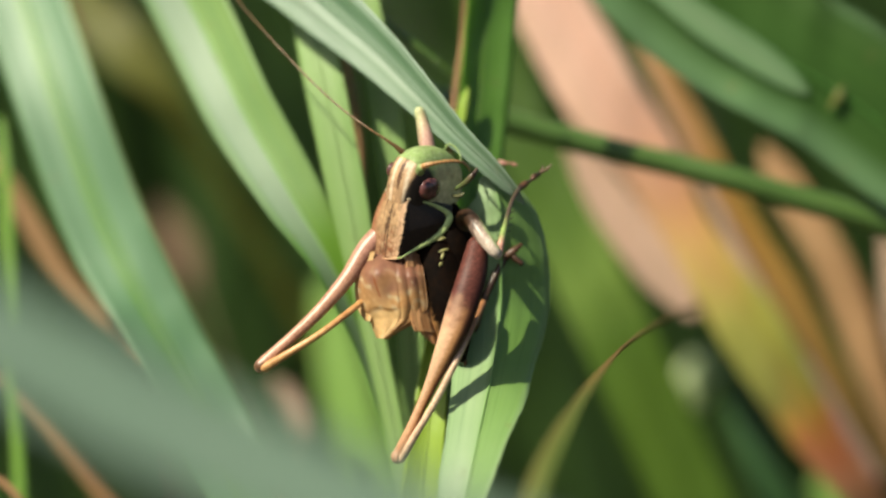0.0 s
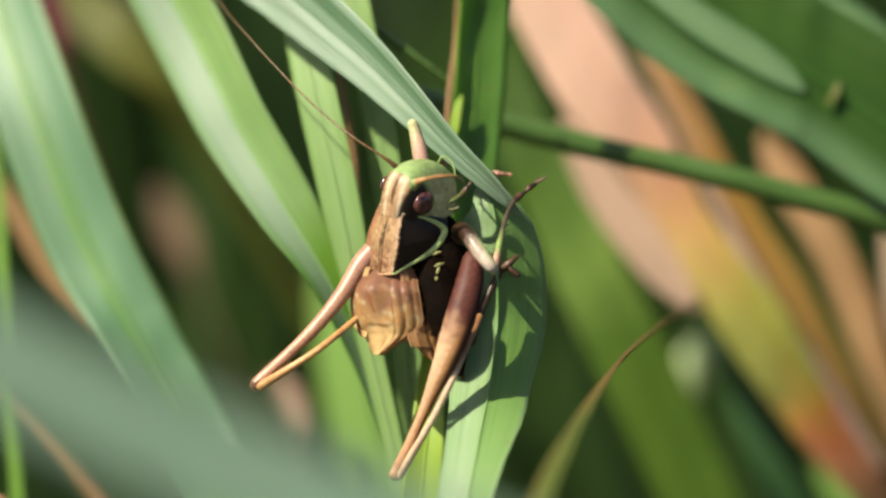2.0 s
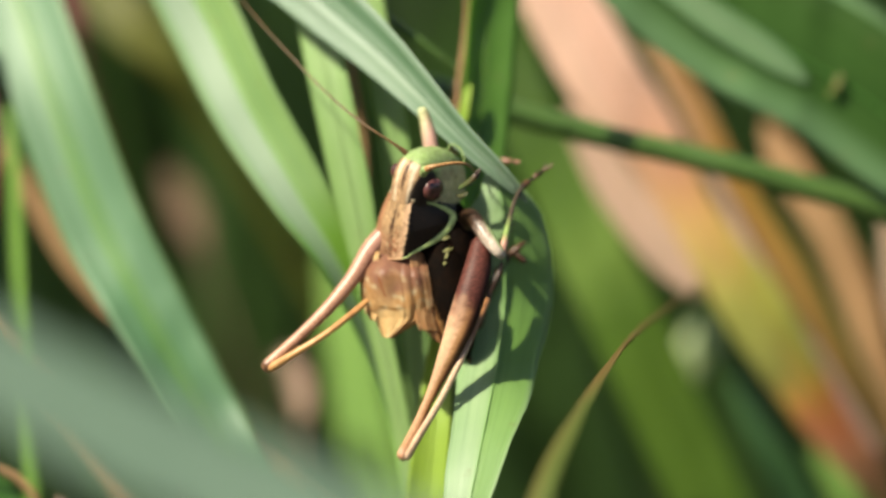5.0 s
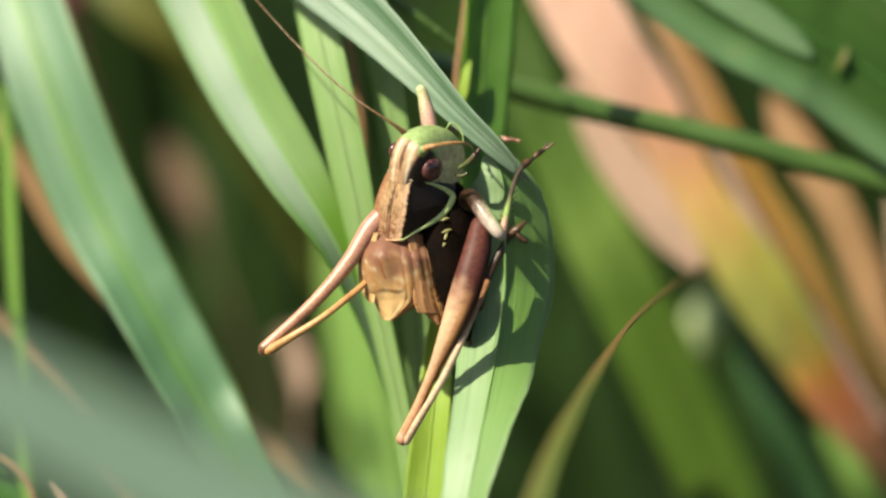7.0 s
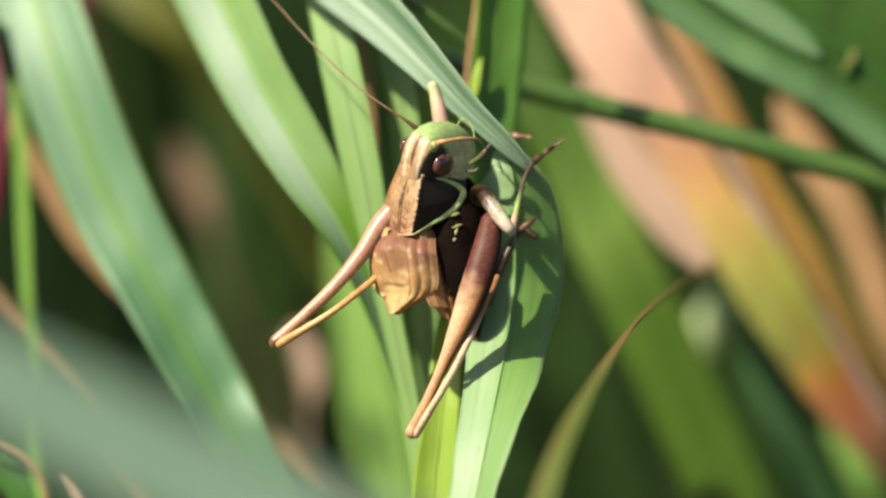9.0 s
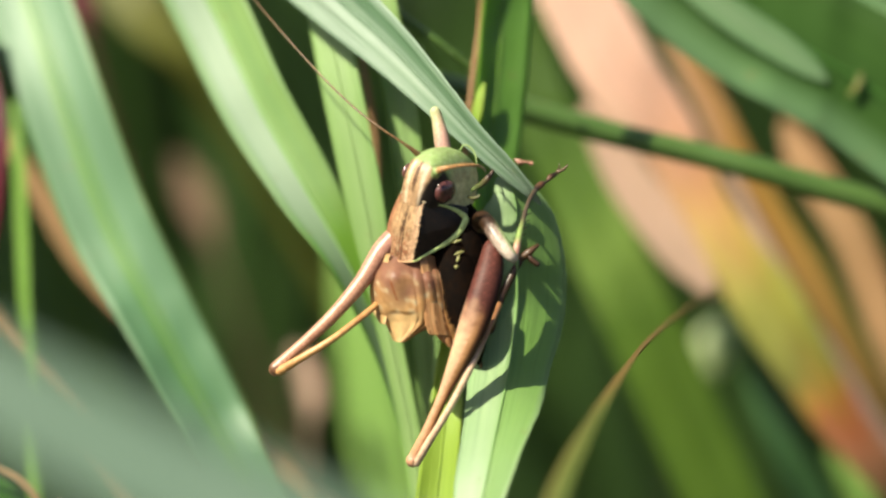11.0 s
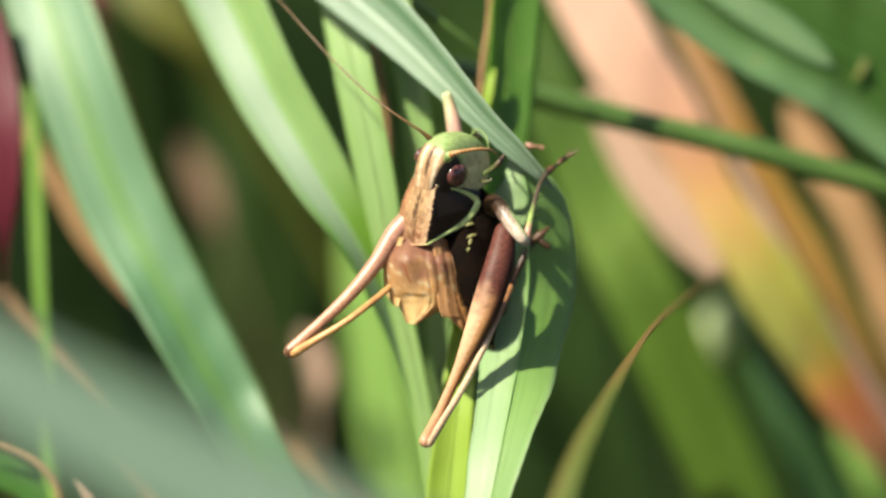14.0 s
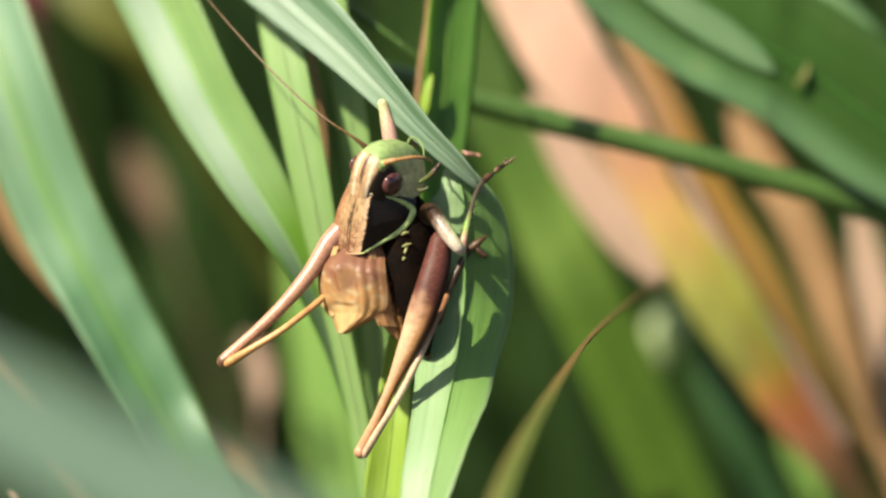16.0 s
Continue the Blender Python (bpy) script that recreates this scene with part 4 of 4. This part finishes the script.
rows, cols_b = 60, 130
vv, cc, ff = [], [], []
for layer in (0.0, -0.16):
    for i in range(rows):
        for k in range(cols_b):
            a, b = i / (rows - 1), -1 + 3 * k / (cols_b - 1)
            w = saddle(a, b, layer)
            vv.append(tuple(V(*body(*w))))
            cc.append(saddle_colour(a, b, w))
n0 = rows * cols_b
for i in range(rows - 1):
    for k in range(cols_b - 1):
        a = i * cols_b + k
        ff.append((a, a + cols_b, a + cols_b + 1, a + 1))
        ff.append((n0 + a, n0 + a + 1, n0 + a + cols_b + 1, n0 + a + cols_b))
for k in range(cols_b - 1):
    for a in (k, (rows - 1) * cols_b + k):
        ff.append((a, a + 1, n0 + a + 1, n0 + a))
for i in range(rows - 1):
    for a in (i * cols_b, i * cols_b + cols_b - 1):
        ff.append((a, a + cols_b, n0 + a + cols_b, n0 + a))
pronotum = joint("pronotum", vv, ff, SKIN, cc, label="tan pronotum with a black side lobe")


def band(name, along, widths, colour, label="", face=tuple(BR * 0.72 + BN * 0.6), lift=0.10):
    """A raised band on the saddle; along: (a, b) places, widths in mm."""
    P = spline([(x[0], x[1], 0) for x in along], 80)
    w = linear(widths, 80)
    pts = [body(*saddle(min(1, max(0, p[0])), min(2, max(-1, p[1])), lift)) for p in P]
    pts = np.array(pts)
    v, f, uv = strip([tuple(x) for x in pts], list(w), [face], count=80, cols=7, thick=0.08, curl=0.25)
    return joint(name, v, f, SKIN, [colour] * len(v), pronotum, label)


band("pale_margin", [(1.0, 1.0), (0.98, 1.15), (0.96, 1.32), (0.94, 1.5), (0.9, 1.66), (0.80, 1.80), (0.64, 1.88), (0.46, 1.90), (0.29, 1.84), (0.15, 1.7), (0.06, 1.45), (0.01, 1.1)], [0.08, 0.14, 0.22, 0.32, 0.42, 0.54, 0.62, 0.62, 0.52, 0.34, 0.18, 0.08], LIME, "pale yellow-green margin")
band("front_margin", [(0.0, 0.0), (0.0, 0.3), (0.0, 0.6), (0.0, 0.9), (0.01, 1.15)], [0.08, 0.12, 0.12, 0.12, 0.10], np.array((0.66, 0.56, 0.38)), "", tuple(BN + BR * 0.25), 0.08)
band("hind_margin", [(0.995, 0.02), (1.0, 0.3), (1.0, 0.6), (1.0, 0.95), (1.0, 1.1)], [0.1, 0.12, 0.12, 0.12, 0.1], np.array((0.55, 0.33, 0.18)), "", tuple(BN + BR * 0.25), 0.08)


# thorax and abdomen
def trunk_colour(s, t, p):
    ring = math.sin(s * 34)
    c = blend(BLACK * 0.35, BROWNISH * 0.06, 0.25 + 0.9 * fleck(p, 2.5) + 0.25 * ring)
    pale = blend(AMBER * 0.9, BROWNISH, 0.4 + fleck(p, 5))
    return blend(c, pale, (math.cos(t - TRUNK_BACK) - 0.62 + 0.15 * fleck(p, 4)) * 6)


TRUNK_BACK = math.pi
abdomen = limb("abdomen", [(-1.37, 4.27, 2), (-0.65, 2.06, 2.2), (0.08, -0.36, 1.9), (0.60, -2.57, 1.4), (0.96, -4.18, 1.2), (1.33, -5.38, 1.2), (1.65, -6.31, 1.4)], [1.5, 1.85, 2.1, 1.9, 1.5, 1.0, 0.4], DARK, trunk_colour, label="dark brown ringed abdomen", count=110, segs=48)
limb("thorax", [(0.48, 4.15, 2), (0.89, 2.78, 1.9), (1.13, 0.85, 1.9), (1.37, -1.17, 2)], [1.0, 1.35, 1.4, 0.9], DARK, lambda s, t, p: blend(BLACK * 0.35, BROWNISH * 0.06, 0.25 + fleck(p, 3)), label="black thorax side with yellow flecks", count=40, segs=32)
for x in ([(-0.12, 2.00, 0.25), (0.12, 2.12, 0.25), (0.40, 2.20, 0.3)], [(-0.04, 1.16, 0), (0.24, 1.28, 0.05), (0.60, 1.40, 0.15)], [(0.12, 0.68, -0.1), (0.20, 0.88, -0.05), (0.28, 1.12, 0)], [(0.00, 0.20, -0.2), (0.08, 0.32, -0.2), (0.16, 0.40, -0.2)]):
    limb("yellow_fleck", x, [0.05, 0.11, 0.05], SKIN, plain(np.array((0.26, 0.25, 0.09))), abdomen, count=10, segs=8, squash=0.5)
limb("cercus", [(1.73, -6.15, 1.5), (1.89, -6.64, 1.6), (1.89, -7.08, 1.7)], [0.22, 0.16, 0.05], SKIN, plain(BROWNISH * 0.7), abdomen, count=14, segs=8)


# hind legs
FEMUR_PALE = 2.55


def femur_colour(s, t, p):
    g, h = fleck(p, 1.5), fleck(p, 6.0, 3)
    # pale left and dark right tints also carry the sunlit and shaded side
    side = math.cos(t - FEMUR_PALE) + 0.06 * g
    low = min(1.0, max(0.0, (s - 0.26 + 0.05 * g) * 7))
    top = blend(PURPLE * 0.8, PURPLE * 0.25, (0.35 - side) * 1.6) * (1 + 0.7 * fleck(p, 9.0, 6))
    ridge = blend(np.array((0.40, 0.20, 0.085)), np.array((0.50, 0.30, 0.18)), (side - 0.35 + 0.1 * h) * 3)
    ridge = blend(ridge, np.array((0.42, 0.20, 0.10)), (s - 0.62) * 2.2)
    flank = blend(np.array((0.30, 0.13, 0.05)), np.array((0.06, 0.025, 0.014)), (0.15 - side + 0.15 * h) * 2.5)
    c = blend(top, blend(flank, ridge, (side - 0.05) * 5), low)
    c = c * (1 + 0.25 * h)
    return blend(c, np.array((0.48, 0.31, 0.22)), (s - 0.965) * 30)


def femur_colour_far(s, t, p):
    c = blend(np.array((0.36, 0.18, 0.13)), np.array((0.42, 0.22, 0.14)), s * 2 + fleck(p, 1.5))
    return blend(c, BROWNISH * 0.7, (s - 0.93) * 12)


def tibia_colour(s, t, p):
    return blend(np.array((0.50, 0.27, 0.10)), np.array((0.42, 0.20, 0.07)), s + fleck(p, 2))


near = limb("hind_leg", [(2.71, 1.71, -1), (2.30, -0.56, -1.9), (1.47, -3.33, -2.4), (0.48, -5.91, -2.3), (-0.64, -8.51, -1.7), (-1.71, -11.00, -0.9), (-2.84, -13.40, 0)], [0.75, 1.02, 1.05, 0.78, 0.42, 0.36, 0.44], THIGH, femur_colour, label="swollen dark-topped brown hind thigh", count=150, segs=48, squash=0.75)
shin = limb("shin", [(-2.64, -13.60, 0), (-1.51, -11.72, -1), (-0.48, -9.97, -1.8), (0.56, -7.98, -2.2), (1.39, -6.23, -2.1), (2.15, -4.55, -0.9), (3.13, -2.37, 1.2)], [0.34, 0.26, 0.25, 0.25, 0.25, 0.25, 0.25], SHINY, lambda s, t, p: blend(np.array((0.62, 0.44, 0.30)), np.array((0.30, 0.14, 0.06)), (s - 0.62) * 5), near, "thin amber shin", count=60, segs=14)
far = limb("hind_leg", [(-3.78, 2.85, 1.2), (-5.18, 1.44, 0.9), (-6.57, -0.76, 0.4), (-8.36, -2.96, 0), (-10.16, -4.76, -0.1), (-11.76, -6.20, -0.1), (-12.68, -7.08, -0.1)], [0.8, 0.72, 0.58, 0.48, 0.42, 0.40, 0.46], SHINY, femur_colour_far, label="long pinkish-brown hind thigh stretched aside", count=90, segs=24)
shin_far = limb("shin", [(-12.39, -7.23, -0.3), (-10.53, -6.10, -0.9), (-8.33, -4.70, -0.9), (-5.76, -2.64, 0.2), (-3.79, -0.93, 2.4)], [0.34, 0.26, 0.24, 0.23, 0.22], SHINY, tibia_colour, far, "thin amber shin", count=60, segs=14)
ball_at = lambda name, q, r, colour, parent: limb(name, [tuple(np.array(q) - (0.05, 0, 0)), tuple(np.array(q) + (0.05, 0, 0))], [r, r], SHINY, plain(colour), parent, count=6, segs=16)
ball_at("knee", (-2.88, -13.44, 0.1), 0.50, np.array((0.45, 0.24, 0.14)), near)
ball_at("knee", (-12.68, -7.12, 0.1), 0.46, np.array((0.36, 0.18, 0.10)), far)


def spines(parent, path, count, length, side, colour, thick=0.05):
    P = spline(path, count + 2)[1:-1]
    for i, p in enumerate(P):
        e = p + np.array(side) * length * (1 if i % 2 else -0.8) + (P[-1] - P[0]) / np.linalg.norm(P[-1] - P[0]) * length * 0.5
        limb("spine", [tuple(p), tuple((p + e) / 2), tuple(e)], [thick, thick * 0.7, 0.015], SHINY, plain(colour), parent, count=5, segs=6)


spines(shin, [(-1.72, -11.85, -0.7), (-0.76, -10.20, -1.2), (0.32, -8.15, -1.6), (1.19, -6.44, -1.6)], 14, 0.32, (0.7, 0.3, -0.5), AMBER * 0.7)
spines(shin_far, [(-10.53, -6.10, -0.9), (-8.33, -4.70, -0.9), (-5.76, -2.64, 0.2)], 9, 0.26, (0.3, -0.7, -0.4), AMBER * 0.7)

# front leg on the near side
def front_colour(s, t, p):
    c = blend(np.array((0.16, 0.09, 0.07)), np.array((0.46, 0.38, 0.31)), (s - 0.4) * 3 + 0.5 * fleck(p, 2))
    c = blend(c, np.array((0.30, 0.42, 0.14)), (math.cos(t) - 0.55) * 3 * min(1, 2 * s))
    return blend(BROWNISH * 0.22, c, (s - 0.48 + 0.1 * fleck(p, 4)) * 8) * (1 + 0.4 * fleck(p, 7))


coxa = limb("front_leg", [(1.53, 3.02, 1.4), (1.76, 3.65, 0.7), (2.08, 3.64, -0.1), (2.55, 2.99, -1), (3.14, 2.11, -1.6), (3.81, 1.23, -2), (4.13, 0.91, -1.8)], [0.7, 0.62, 0.56, 0.58, 0.54, 0.44, 0.34], SHINY, front_colour, label="greyish front leg gripping the blade edge", count=56, segs=20)
front_shin = limb("shin", [(4.13, 0.91, -1.8), (4.42, 2.23, -1.2), (4.76, 3.64, -0.2), (5.14, 4.94, 0.9), (5.64, 5.84, 1.9)], [0.30, 0.23, 0.17, 0.15, 0.16], SHINY, lambda s, t, p: blend(blend(np.array((0.46, 0.25, 0.18)), np.array((0.22, 0.31, 0.085)), (s - 0.16) * 9), np.array((0.07, 0.05, 0.03)), (s - 0.33) * 5), coxa, "green front shin with spines", count=44, segs=14)
spines(front_shin, [(4.34, 1.95, -1.2), (4.63, 3.15, -0.5), (4.97, 4.45, 0.6)], 9, 0.6, (0.85, 0.1, -0.2), BLACK * 2.0, 0.055)
foot = limb("foot", [(5.56, 5.76, 1.9), (6.05, 6.21, 2.4), (6.46, 6.46, 2.7), (6.75, 6.79, 3), (7.21, 7.08, 3.3), (7.37, 7.33, 3.4)], [0.2, 0.25, 0.10, 0.22, 0.13, 0.1], SHINY, lambda s, t, p: BROWNISH * (0.15 + 0.6 * abs(math.sin(s * 9)) ** 3), coxa, "dark brown jointed foot", count=44, segs=12)
limb("claw", [(7.29, 7.16, 3.3), (7.69, 7.37, 3.3), (8.01, 7.73, 3.2)], [0.1, 0.1, 0.03], SHINY, plain(BROWNISH * 0.6), foot, count=10, segs=8)
limb("claw", [(7.21, 7.21, 3.6), (7.38, 7.46, 3.9), (7.39, 7.75, 4)], [0.08, 0.07, 0.03], SHINY, plain(BROWNISH * 0.4), foot, count=10, segs=8)
# front leg on the far side, reaching up
upper = limb("front_leg", [(-0.56, 7.20, 1.6), (-0.85, 8.26, 1.9), (-1.09, 9.51, 2.1), (-1.37, 10.73, 2.3), (-1.57, 11.42, 2.4)], [0.55, 0.56, 0.54, 0.42, 0.36], SHINY, lambda s, t, p: blend(np.array((0.46, 0.27, 0.22)), np.array((0.42, 0.44, 0.22)), (s - 0.45) * 2 + 0.3 * math.cos(t)), label="pinkish front leg reaching up", count=40, segs=18)
upper_shin = limb("shin", [(-1.57, 11.34, 2.4), (-0.57, 10.73, 3.4), (1.46, 9.39, 4.6), (3.30, 8.27, 5.2)], [0.24, 0.18, 0.13, 0.12], SHINY, plain(np.array((0.16, 0.17, 0.07))), upper, count=30, segs=12)
limb("foot", [(4.24, 8.06, 5), (4.64, 7.86, 4.9), (4.92, 7.90, 4.8), (5.45, 7.77, 4.8)], [0.12, 0.2, 0.08, 0.15], SHINY, lambda s, t, p: np.array((0.36, 0.17, 0.12)) * (0.4 + 0.7 * abs(math.sin(s * 8))), upper, "reddish jointed foot", count=24, segs=10)
# middle leg in the shade
mid = limb("middle_leg", [(1.25, 0.85, 1.8), (2.06, -1.57, 2.2), (2.58, -3.99, 2.4)], [0.5, 0.5, 0.4], SHINY, plain(BROWNISH * 0.5), label="dark brown middle leg", count=24, segs=14)
mid_shin = limb("shin", [(2.50, -4.20, 2.4), (3.23, -2.06, 2.6), (4.08, -0.24, 2.8), (4.81, 1.09, 3)], [0.34, 0.30, 0.26, 0.24], SHINY, lambda s, t, p: BROWNISH * (0.28 + 0.2 * fleck(p, 2)), mid, count=30, segs=12)
limb("foot", [(4.69, 0.93, 2.9), (5.21, 1.33, 2.8), (5.58, 1.66, 2.8), (5.90, 1.90, 2.9)], [0.26, 0.3, 0.2, 0.12], SHINY, plain(BROWNISH * 0.5), mid, count=20, segs=10)
limb("claw", [(5.17, 1.25, 2.8), (5.49, 0.85, 2.7), (5.90, 0.53, 2.7)], [0.16, 0.2, 0.2], SHINY, plain(BROWNISH * 0.3), mid, count=14, segs=10)

# wing cases: short crumpled amber plates that rub to sing
def plate(name, hinge, left, right, depth, colour, label, rows=64, cols=56, thick=0.07):
    """A thin plate between two edges (u, v in mm); depth(x, y) gives how far back it lies, x across and y along."""
    L, R = spline([(*q, 0) for q in left], rows), spline([(*q, 0) for q in right], rows)
    verts, faces, tints, uvs = [], [], [], []
    for back in (0.0, thick):
        for i in range(rows):
            for k in range(cols):
                x, y = k / (cols - 1), i / (rows - 1)
                q = L[i] * (1 - x) + R[i] * x
                w = (q[0], q[1], depth(x, y) + back)
                verts.append(tuple(V(*w)))
                tints.append(colour(x, y, w))
                uvs.append((x, y))
    n = rows * cols
    for i in range(rows - 1):
        for k in range(cols - 1):
            a = i * cols + k
            faces.append((a, a + 1, a + cols + 1, a + cols))
            faces.append((n + a, n + a + cols, n + a + cols + 1, n + a + 1))
        for a in (i * cols, i * cols + cols - 1):
            faces.append((a, a + cols, n + a + cols, n + a))
    for k in range(cols - 1):
        for a in (k, (rows - 1) * cols + k):
            faces.append((a, a + 1, n + a + 1, n + a))
    origin = np.array(V(*hinge))
    ob = mesh_object(name, verts, faces, WING, uvs, tints, origin=origin)
    ob.parent, ob.location = cricket, tuple(origin - HOME)
    ob["label"] = label
    return ob


def step(x, a, b):
    t = min(1.0, max(0.0, (x - a) / (b - a)))
    return t * t * (3 - 2 * t)


def ridge_at(x):
    """Where the cross vein runs between the crumpled base and the smooth tongue of the upper plate."""
    return 0.56 - 0.16 * x - 0.03 * math.sin(x * 9)


def upper_depth(x, y):
    d = -0.85 + (1.5 if x < 0.475 else 0.55) * abs(2 * x - 0.95) ** 2.6 + 0.45 * y - 0.2 * math.sin(math.pi * min(1, y * 1.6))
    d += 1.3 * (1 - step(y, 0.0, 0.24))
    inner = step(x, 0.08, 0.24) * (1 - step(x, 0.44, 0.60))
    d += 0.16 * inner * step(y, ridge_at(x) - 0.02, ridge_at(x) + 0.03) * (1 - step(y, 0.62, 0.9))
    fold = (1 - step(y, 0.46, 0.6)) * step(y, 0.1, 0.25)
    d += 0.06 * fold * math.sin(11 * x + 7 * y + 0.6) + 0.03 * fold * math.sin(23 * x - 9 * y)
    d += 0.05 * math.sin(14 * y + 5 * x) * (1 - step(x, 0.5, 0.6))
    d -= 0.11 * abs(math.sin((x - 0.55) * 20 - 1.6 * y)) * step(x, 0.52, 0.62)
    return d


def upper_colour(x, y, w):
    g, h = fleck(w, 0.9), fleck(w, 3.0, 7)
    base = blend(np.array((0.66, 0.36, 0.14)), np.array((0.78, 0.50, 0.22)), 0.45 + 1.3 * g + 0.5 * h)
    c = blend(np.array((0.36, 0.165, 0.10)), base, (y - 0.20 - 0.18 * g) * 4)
    c = blend(c, np.array((0.86, 0.60, 0.28)), step(y, ridge_at(x), ridge_at(x) + 0.06) * (1 - step(x, 0.55, 0.7)) * 0.85)
    edge = abs(y - ridge_at(x)) if 0.16 < x < 0.60 else 1
    c = blend(c, np.array((0.50, 0.25, 0.08)), (0.014 - edge + 0.012 * g) * 40)
    c = blend(c, np.array((0.36, 0.10, 0.03)), (0.024 - abs(x - 0.26 - 0.5 * (y - 0.30)) + 0.01 * h) * 40 if 0.24 < y < 0.40 else 0)
    c = blend(c, np.array((0.74, 0.60, 0.36)), (fleck(w, 1.8, 11) - 0.18) * 3 * (1 - step(y, 0.4, 0.6)) * step(y, 0.15, 0.3))
    if x > 0.52:
        line = abs(math.sin((x - 0.55) * 20 - 1.6 * y))
        c = blend(c, np.array((0.20, 0.075, 0.025)), (0.24 - line + 0.14 * g) * 4.0 * step(y, 0.15, 0.35) * step(x, 0.52, 0.6))
    c = blend(c, np.array((0.50, 0.26, 0.12)), (x - 0.86) * 5)
    return c * (0.84 + 0.12 * h + 0.10 * g)


left_hinge, right_hinge = (-3.77, 1.52, 0.2), (-1.9, 0.9, 0.1)
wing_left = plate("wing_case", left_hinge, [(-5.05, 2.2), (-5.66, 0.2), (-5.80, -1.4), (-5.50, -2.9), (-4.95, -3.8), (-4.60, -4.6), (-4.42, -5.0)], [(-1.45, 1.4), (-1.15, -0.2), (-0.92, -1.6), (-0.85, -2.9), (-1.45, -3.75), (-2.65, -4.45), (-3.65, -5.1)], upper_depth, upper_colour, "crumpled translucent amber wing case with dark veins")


def lower_colour(x, y, w):
    g, h = fleck(w, 1.2, 3), fleck(w, 4.0, 2)
    c = blend(np.array((0.56, 0.29, 0.12)), np.array((0.70, 0.42, 0.20)), 0.45 + 1.3 * g)
    c = blend(c, np.array((0.24, 0.11, 0.05)), (abs(math.sin(x * 8.5 + 0.8 * y)) - 0.88 + 0.15 * h) * 5)
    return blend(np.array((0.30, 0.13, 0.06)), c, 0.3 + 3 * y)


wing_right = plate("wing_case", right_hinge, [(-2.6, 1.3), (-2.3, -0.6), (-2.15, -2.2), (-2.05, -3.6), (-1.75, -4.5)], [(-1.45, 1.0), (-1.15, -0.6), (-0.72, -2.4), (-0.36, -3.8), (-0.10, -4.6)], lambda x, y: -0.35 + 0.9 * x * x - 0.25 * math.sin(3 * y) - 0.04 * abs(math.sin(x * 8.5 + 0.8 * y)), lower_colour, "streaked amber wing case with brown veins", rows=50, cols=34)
wing_back = plate("hind_wing", right_hinge, [(-2.25, -3.0), (-1.75, -4.0), (-1.2, -4.7), (-0.5, -5.35)], [(-0.75, -3.0), (-0.35, -3.9), (-0.12, -4.7), (-0.05, -5.5)], lambda x, y: 0.15 + 0.4 * (2 * x - 1) ** 2, lambda x, y, w: blend(np.array((0.30, 0.13, 0.05)), np.array((0.52, 0.28, 0.12)), 0.5 + 1.5 * fleck(w, 1.6, 9)), "folded orange-brown hind wing", rows=30, cols=20)
wing_lobe = plate("hind_wing", left_hinge, [(-5.3, 1.2), (-5.95, -0.4), (-6.0, -1.9), (-5.75, -3.0), (-5.3, -3.75)], [(-4.6, 1.2), (-4.9, -0.4), (-4.9, -1.9), (-4.8, -3.1), (-4.9, -3.85)], lambda x, y: 0.65 - 0.7 * x + 0.25 * math.sin(3 * y), lambda x, y, w: blend(np.array((0.62, 0.40, 0.17)), np.array((0.76, 0.54, 0.28)), 0.5 + 1.5 * fleck(w, 1.3, 4)), "pale amber folded hind wing", rows=36, cols=20)


def motions():
    """The wing cases open and close fast while the cricket sings."""
    # the leaf close to the lens sinks and sways
    home = near_leaf.location.copy()
    walk(near_leaf, [(t, Matrix.Translation(home + UP * h * 0.001)) for t, h in ((0, -0.49), (0.5, 1.8), (1, 2.64), (1.5, 3.11), (2, 2.85), (2.5, 3.48), (3, 2.42), (3.2, 2.11), (5.3, 0.78), (5.5, 1.01), (6, 0.73), (6.5, 0.88), (7, -0.0), (7.5, 0.95), (8, -0.79), (8.5, -0.62), (8.7, -0.83), (10.8, 0.39), (11, 0.94), (11.5, 0.73), (12, -0.22), (12.5, -0.76), (13, -0.2), (13.5, 0.55), (14, -0.18), (14.5, -0.5), (15, 0.69), (15.5, 0.51), (16, 1.34))])
    # the wide blade swings back after a gust
    rest = wide_leaf.location.copy()
    walk(wide_leaf, [(t, Matrix.Translation(rest + RIGHT * h * 0.001)) for t, h in ((0, 1.1), (0.5, 0.5), (1, 0.1), (2, 0.0), (16, 0.0))])
    axis = Vector(D(*BF))
    for ob, sign, swing in ((wing_left, 1.0, 9.0), (wing_right, -1.0, 2.5)):
        home = ob.location.copy()
        rows = []
        for k in range(481):
            t = k / 30
            beat = math.sin(2 * math.pi * 11.3 * t) * (0.75 + 0.25 * math.sin(2 * math.pi * 0.9 * t))
            turn = Matrix.Rotation(radians(sign * swing * beat), 4, axis) @ Matrix.Rotation(radians(1.5 * beat), 4, RIGHT)
            rows.append((t, Matrix.Translation(home) @ turn))
        walk(ob, rows)


motions()
